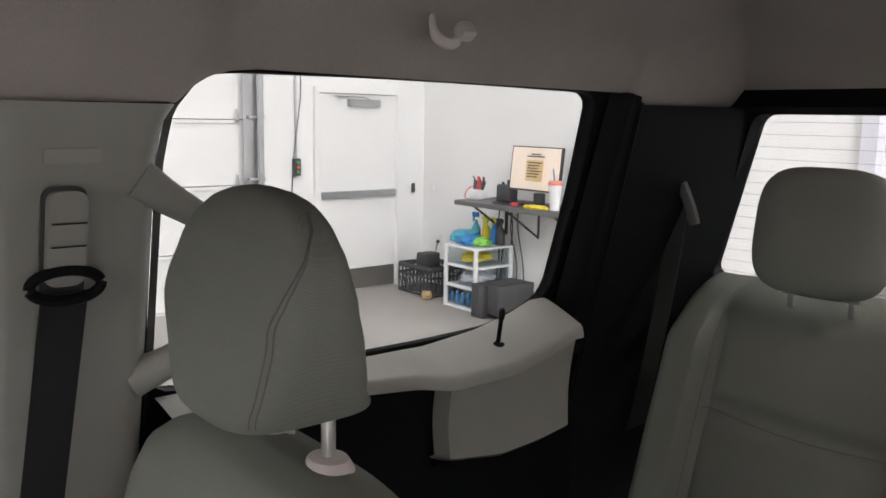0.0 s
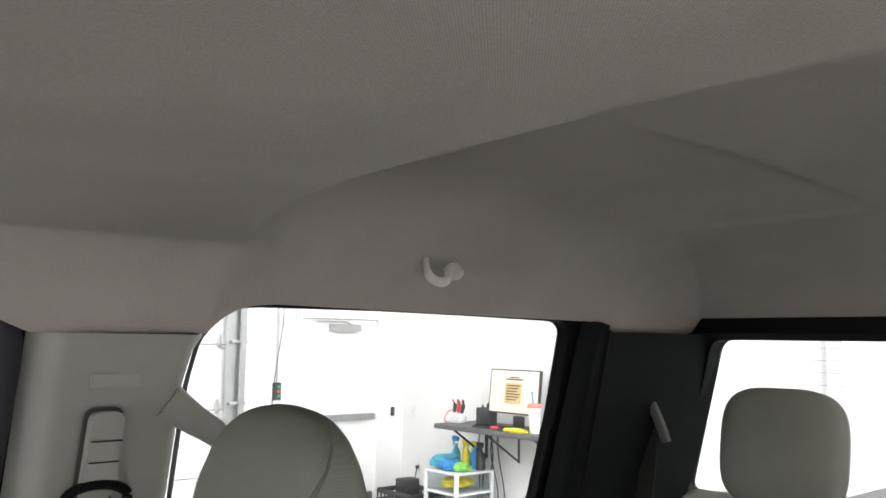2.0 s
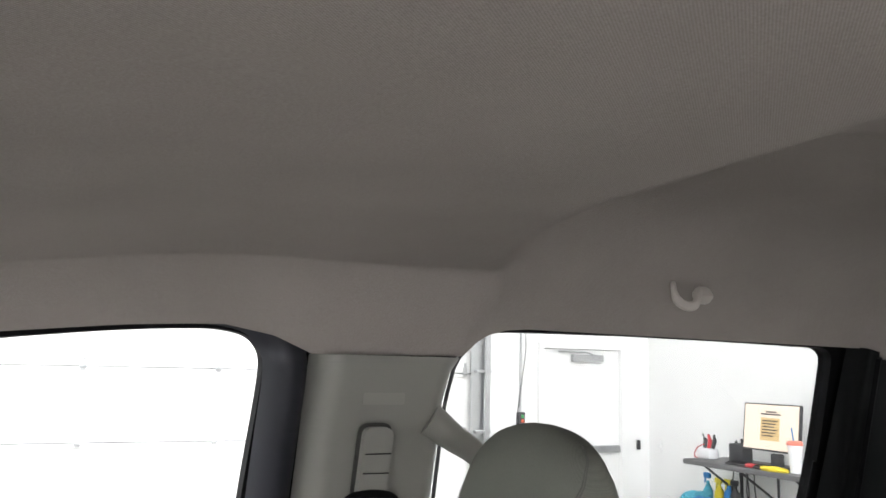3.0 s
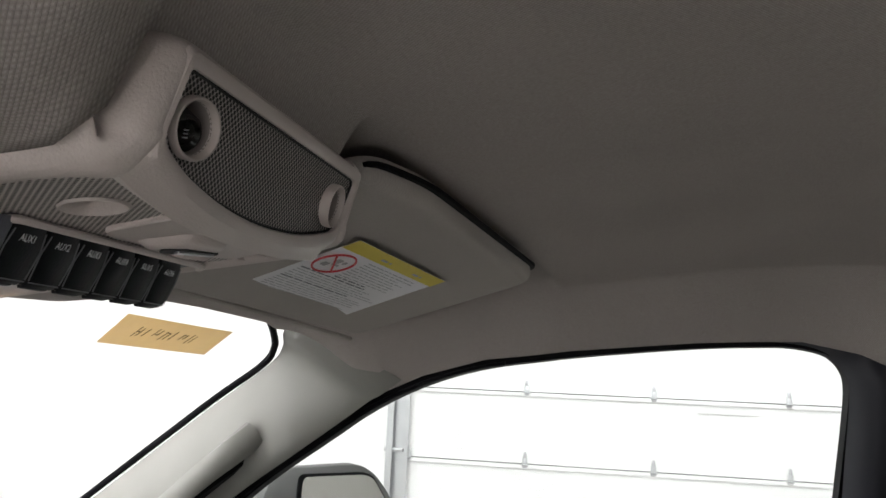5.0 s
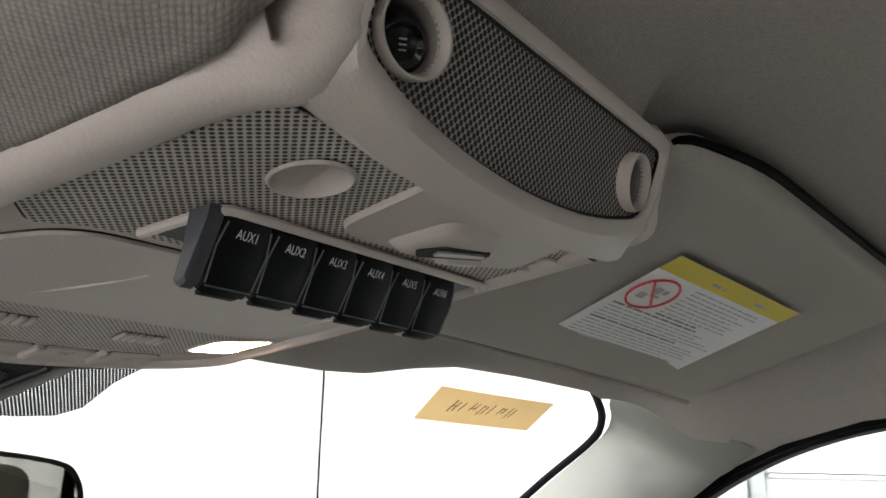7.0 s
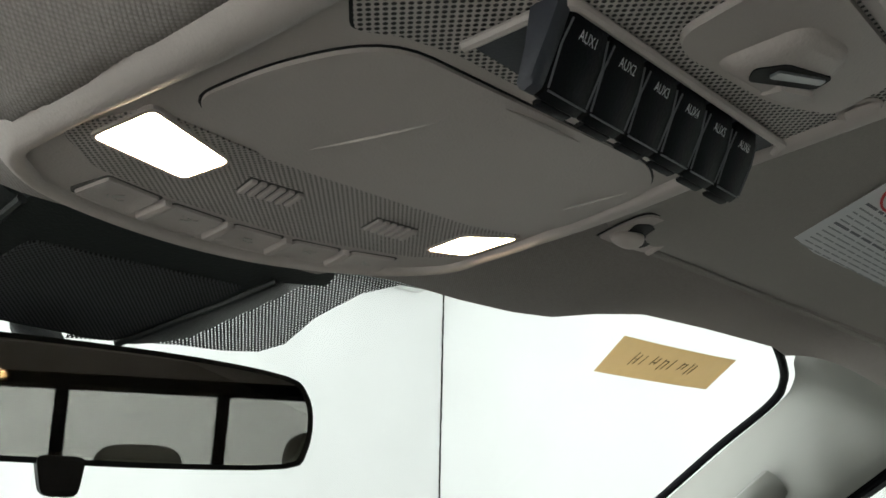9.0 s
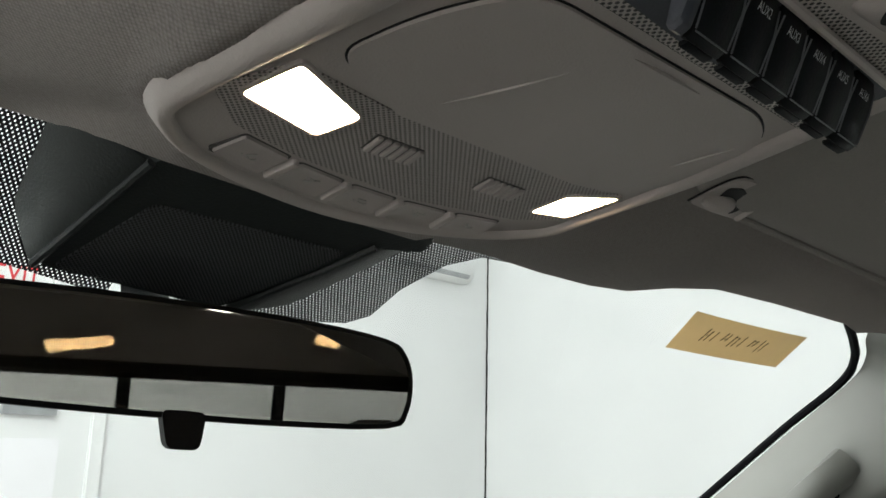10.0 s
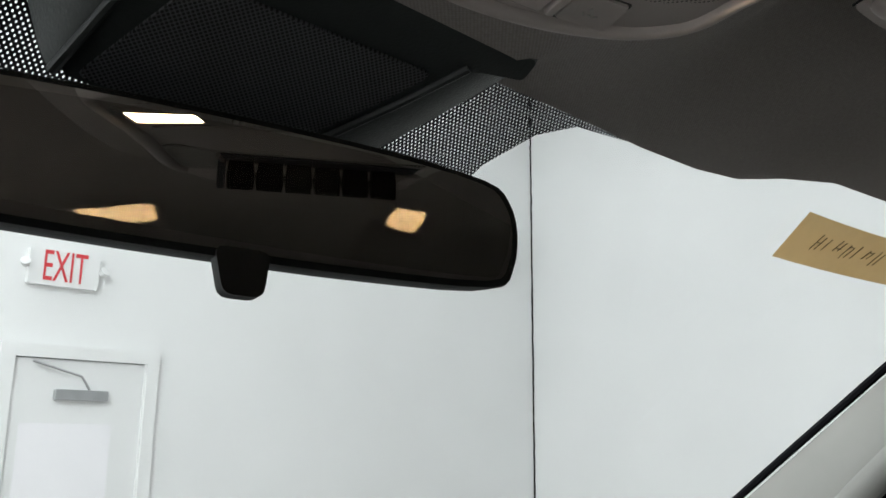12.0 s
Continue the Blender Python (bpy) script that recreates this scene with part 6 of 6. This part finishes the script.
part("paper", sheet(lambda u, v: on_tape(0.0)(u, v, 0.0), 16, 4, 0.0003), PAPER_THIN, tp, "tan paper strip", smooth=False)
INK = material("marker_ink", (0.10, 0.085, 0.065), 0.8)
for k in range(7):
    u = 0.20 + 0.082 * k
    stroke = bmesh.new()
    top, low = 0.68 - 0.04 * (k % 2), 0.32 + 0.05 * (k % 3)
    tube(stroke, [on_tape(0.0010)(u + 0.020 * q, low + (top - low) * q, 0) for q in (0, 0.5, 1)], 0.0005, 5)
    if k % 3 != 1:
        tube(stroke, [on_tape(0.0010)(u + 0.034 + 0.020 * q, low + 0.03 + (top - low) * 0.8 * q, 0) for q in (0, 0.5, 1)], 0.0005, 5)
    part("marker_bar", stroke, INK, tp, smooth=False)
    if k in (0, 2, 3, 5):
        bar = bmesh.new()
        tube(bar, [on_tape(0.0010)(u + 0.012 + 0.036 * q, 0.50 + 0.10 * (k % 2), 0) for q in (0, 1)], 0.0005, 5)
        part("marker_bar", bar, INK, tp, smooth=False)

# ---------- roof fittings at the rear ----------
hk = thing("coat_hook", "grey plastic coat hook on the headliner", "hook", (0.68, -0.37, 1.975))
hb = bmesh.new()
tube(hb, smooth_line([(0.680, -0.334, 1.986), (0.668, -0.326, 1.970), (0.662, -0.328, 1.958), (0.659, -0.342, 1.951), (0.658, -0.356, 1.954), (0.662, -0.364, 1.966), (0.664, -0.372, 1.976)], 4), [0.0042 + 0.0016 * math.sin(math.pi * j / 24) for j in range(25)], 8, flat=1.3)
part("hook_loop", hb, HOOK_GREY, hk)
part("hook_base", one_box(0, 0, 0, 0.022, 0.026, 0.024, 0.007, m=pose(0.671, -0.382, 1.970, 0, 40, 0)), HOOK_GREY, hk)
dl = thing("dome_lamp", "lit dome lamp in the rear headliner", "dome lamp", (0.044, -0.80, 2.0))
lb = bmesh.new()
lathe(lb, [(0.092, 0.008), (0.086, -0.003), (0.068, -0.007), (0.047, -0.008)], pose(0.044, -0.80, 2.052) @ Matrix.Diagonal((1.25, 0.8, 1, 1)), 36, False)
part("dome_bezel", lb, TRIM, dl)
lb = bmesh.new()
lathe(lb, [(0.047, -0.007), (0.034, -0.010), (0.0, -0.011)], pose(0.044, -0.80, 2.052) @ Matrix.Diagonal((1.25, 0.8, 1, 1)), 36, False)
part("dome_lens", lb, DOME, dl, "glowing dome lens")

# ---------- seats ----------
def soft_block(cx, cy, cz, sx, sy, sz, m=None, power=3.2, taper=0.0, lean=0.0, seg=28):
    """A superellipsoid cushion."""
    bm = bmesh.new()
    bmesh.ops.create_uvsphere(bm, u_segments=seg * 2, v_segments=seg, radius=1)
    for v in bm.verts:
        x, y, z = v.co
        k = (abs(x) ** power + abs(y) ** power + abs(z) ** power) ** (-1 / power)
        x, y, z = x * k, y * k, z * k
        t = 1 + taper * z
        v.co = Vector((sx * x * t, sy * y * (1 + 0.4 * taper * z) + lean * z, sz * z))
    bmesh.ops.transform(bm, matrix=Matrix.Translation((cx, cy, cz)) if m is None else m, verts=bm.verts)
    return bm


def front_seat(name, x0, label):
    t = thing(name, label, "seat", (x0, 0.2, 0.95))
    # wedge-shaped headrest: thin rounded top, deep base
    half = [(-1, 0.062), (-0.96, 0.078), (-0.85, 0.088), (-0.6, 0.104), (-0.2, 0.122), (0.15, 0.127), (0.5, 0.119), (0.72, 0.103), (0.88, 0.078), (0.97, 0.045), (1, 0.015)]
    front = [(-1, 0.040), (-0.94, 0.050), (-0.8, 0.054), (0, 0.046), (0.6, 0.022), (0.85, 0.006), (0.95, -0.004), (1, -0.014)]
    rear = [(-1, -0.098), (-0.95, -0.108), (-0.8, -0.095), (0, -0.064), (0.6, -0.045), (0.85, -0.037), (0.95, -0.031), (1, -0.020)]
    HC = Vector((x0 + 0.010, 0.018, 1.689))

    def skin(a, t, grow=0.0):
        c, q, p = math.cos(a), math.sin(a), 3.6
        k = (abs(c) ** p + abs(q) ** p) ** (-1 / p)
        f, r, w = lerp_table(front, t) + grow, lerp_table(rear, t) - grow, lerp_table(half, t) + grow
        return HC + Vector((w * k * c, (f + r) / 2 + (f - r) / 2 * k * q, 0.106 * t))

    hb = loft([[skin(2 * math.pi * i / 56, -1 + 2 * j / 44) for i in range(56)] for j in range(45)])
    bmesh.ops.smooth_vert(hb, verts=hb.verts, factor=0.5, use_axis_x=True, use_axis_y=True, use_axis_z=True)
    hr = part("headrest", hb, SEAT, t, "grey-green cloth headrest")
    for s in (-1, 1):
        for shift in (0.0, 0.06):
            seam = bmesh.new()
            edge = [(0.84 - 1.72 * k / 30, 0.70 + shift - 0.95 * max(0.0, 0.84 - 1.72 * k / 30 - 0.0) ** 1.8) for k in range(31)]
            tube(seam, [skin(a if s > 0 else math.pi - a, q, 0.0002) for q, a in edge], 0.0008, 6)
            part("seam", seam, THREAD, hr, "stitched seam")
        part("post", one_box(x0 + s * 0.055, -0.028, 1.560, 0.012, 0.012, 0.10, 0.004), CHROME, t, "chrome headrest post")
        gb = bmesh.new()
        lathe(gb, [(0.019, -0.012), (0.021, 0.002), (0.016, 0.012), (0.009, 0.014)], pose(x0 + s * 0.055, -0.028, 1.537) @ Matrix.Diagonal((1.35, 1.1, 1, 1)), 18, True)
        part("post_guide", gb, TRIM_WARM, t, "grey plastic post guide")
    def back_ring(z):
        w = lerp_table([(0.98, 0.25), (1.2, 0.285), (1.38, 0.282), (1.44, 0.272), (1.49, 0.240), (1.52, 0.19), (1.538, 0.13), (1.545, 0.06)], z)
        f = lerp_table([(0.98, 0.16), (1.2, 0.115), (1.4, 0.075), (1.48, 0.055), (1.53, 0.03), (1.545, -0.005)], z)
        r = lerp_table([(0.98, -0.02), (1.2, -0.055), (1.4, -0.085), (1.48, -0.085), (1.53, -0.065), (1.545, -0.03)], z)
        ring = []
        for i in range(64):
            a = 2 * math.pi * i / 64
            c, q = math.cos(a), math.sin(a)
            k = (abs(c) ** 4.5 + abs(q) ** 3) ** (-1 / 3.6)
            dish = -0.022 * step(0.80, 0.55, abs(c * k)) * step(0.0, 0.4, q) * step(1.53, 1.44, z)
            ring.append((x0 + 0.018 + w * k * c, (f + r) / 2 + (f - r) / 2 * k * q + dish, z))
        return ring

    bb = loft([back_ring(0.98 + 0.565 * (1 - (1 - i / 40) ** 1.6)) for i in range(41)])
    part("backrest", bb, SEAT, t, "grey-green cloth backrest")
    cb = soft_block(0, 0, 0, 0.27, 0.27, 0.08, m=pose(x0, 0.33, 1.06), power=4)
    part("seat_cushion", cb, SEAT, t)
    part("seat_base", one_box(x0, 0.30, 0.975, 0.46, 0.44, 0.06, 0.02), TRIM_DARK, t)
    return t


front_seat("bucket_seat", 0.495, "grey-green cloth front seat with stitched headrest")
front_seat("bucket_seat", -0.495, "grey-green cloth driver seat beside the open door")

rs = thing("rear_bench", "grey-green cloth rear bench seat with headrests", "bench seat", (0, -0.95, 1.0))


SEAM_LINES = []


def bench_back(x0, x1, bolster):
    def at(u, v):
        x = x0 + (x1 - x0) * u
        hw = (x1 - x0) / 2
        e = abs(2 * u - 1)
        top = 1.560 - 0.05 * max(0, (e - 0.78) / 0.22) ** 2.2
        z = top - (top - 1.0) * v
        y = -1.075 + 0.17 * v
        if v < 0.10:
            y -= 0.07 * (1 - v / 0.10) ** 2
            z += 0.0
        y += 0.045 * step(0.55, 0.68, e) * step(0.06, 0.2, v) - 0.09 * max(0, (e - 0.86) / 0.14) ** 2
        y += 0.012 * math.cos(min(1.0, abs(v - 0.42) / 0.05) * math.pi / 2) * -1 * (1 - step(0.5, 0.62, e))
        y -= 0.010 * math.cos(min(1.0, abs(e - 0.60) / 0.06) * math.pi / 2)
        return x, y, z
    SEAM_LINES.append([at(0.5 + 0.5 * 0.61, 0.03 + 0.9 * k / 40) for k in range(41)])
    SEAM_LINES.append([at(0.5 - 0.5 * 0.61, 0.03 + 0.9 * k / 40) for k in range(41)])
    SEAM_LINES.append([at(0.5 - 0.30 + 0.60 * k / 40, 0.42 + 0.02 * math.sin(math.pi * k / 40)) for k in range(41)])
    return sheet(at, 60, 50)


part("seat_back", bench_back(0.205, 0.800, True), SEAT, rs, "outer seat back with side bolster")
part("seat_back", bench_back(-0.800, -0.205, True), SEAT, rs)
part("seat_back", bench_back(-0.198, 0.198, True), SEAT, rs)
for line in SEAM_LINES:
    sb2 = bmesh.new()
    tube(sb2, [(x, y + 0.0005, z) for x, y, z in line], 0.0016, 6)
    part("seam", sb2, THREAD, rs, "dark stitched seam")
part("seat_cushion", one_box(0, -0.70, 0.98, 1.55, 0.52, 0.16, 0.05, 4), SEAT, rs)
for x0 in (0.505, 0.0, -0.505):
    hb = soft_block(0, 0, 0, 0.116, 0.052, 0.112 if x0 else 0.085, m=pose(x0, -1.06, 1.672 if x0 else 1.648, 8, 0, 0), power=3.6)
    part("headrest", hb, SEAT, rs, "grey-green cloth headrest")
    for s in (-1, 1):
        part("post", one_box(x0 + s * 0.055, -1.075, 1.565, 0.012, 0.012, 0.07, 0.004), CHROME, rs)
        part("post_guide", one_box(x0 + s * 0.055, -1.070, 1.566, 0.042, 0.030, 0.016, 0.006), CHROME, rs, "chrome post guide")

# ---------- seat belts ----------
fb = thing("front_belt", "black front seat belt in a grey height adjuster", "seat belt", (0.79, 0.08, 1.4))
def belt_x(z):
    return side_x(z) - 0.026


# Plate's dark colour stands in for a recess in shade.
part("adjuster_recess", slab(round_poly(rect(0.0735, 1.640, 0.1215, 1.778), 0.016, 5), lambda u, v, w: (belt_x(v) - 0.004 - w, u, v), 0.004), RECESS_SHADE, fb, "dark plate for the shade of the adjuster's recess")
ab = slab(round_poly(rect(0.077, 1.664, 0.118, 1.773), 0.014, 5), lambda u, v, w: (belt_x(v) - 0.008 - w - 0.010 * math.sin(math.pi * (v - 1.668) / 0.104), u, v), 0.014)
part("adjuster_cover", ab, TRIM, fb, "light grey adjuster cover")
for zz in (1.712, 1.738):
    part("adjuster_split", one_box(belt_x(zz) - 0.030, 0.0975, zz, 0.004, 0.036, 0.0012), TRIM_DARK, fb)
db = bmesh.new()
tube(db, [(belt_x(1.665) - 0.030, 0.099 + 0.038 * math.cos(a), 1.667 + 0.017 * math.sin(a)) for a in [2 * math.pi * k / 28 for k in range(28)]], 0.0065, 8, closed=True)
part("d_ring", db, TRIM_DARK, fb, "black belt guide ring")
part("webbing", sheet(lambda u, v: (belt_x(1.655 - 0.55 * v) - 0.030 - 0.06 * v, 0.125 - 0.050 * u + 0.055 * v, 1.660 - 0.55 * v), 4, 12, 0.0015), BELT, fb, "black webbing")
rb_ = thing("rear_belt", "black rear seat belt from a guide on the pillar", "seat belt", (0.8, -1.08, 1.4))
gb = bmesh.new()
tube(gb, smooth_line([(0.826, -1.05, 1.738), (0.815, -1.048, 1.752), (0.800, -1.05, 1.755), (0.785, -1.052, 1.728), (0.770, -1.058, 1.690), (0.762, -1.062, 1.660)], 4), 0.013, 8, flat=0.6)
part("belt_guide", gb, material("guide_plastic", (0.11, 0.112, 0.108), 0.5), rb_, "black slotted belt guide")
part("webbing", sheet(lambda u, v: (0.785 + 0.045 * u - 0.02 * v + 0.03 * v * v, -1.075 + 0.09 * v, 1.712 - 0.03 * u - 0.45 * v), 4, 12, 0.0015), fabric("rear_webbing", (0.042, 0.045, 0.042), 0.003, 0.4, plane="YZ", rough=0.7), rb_, "dark grey webbing")
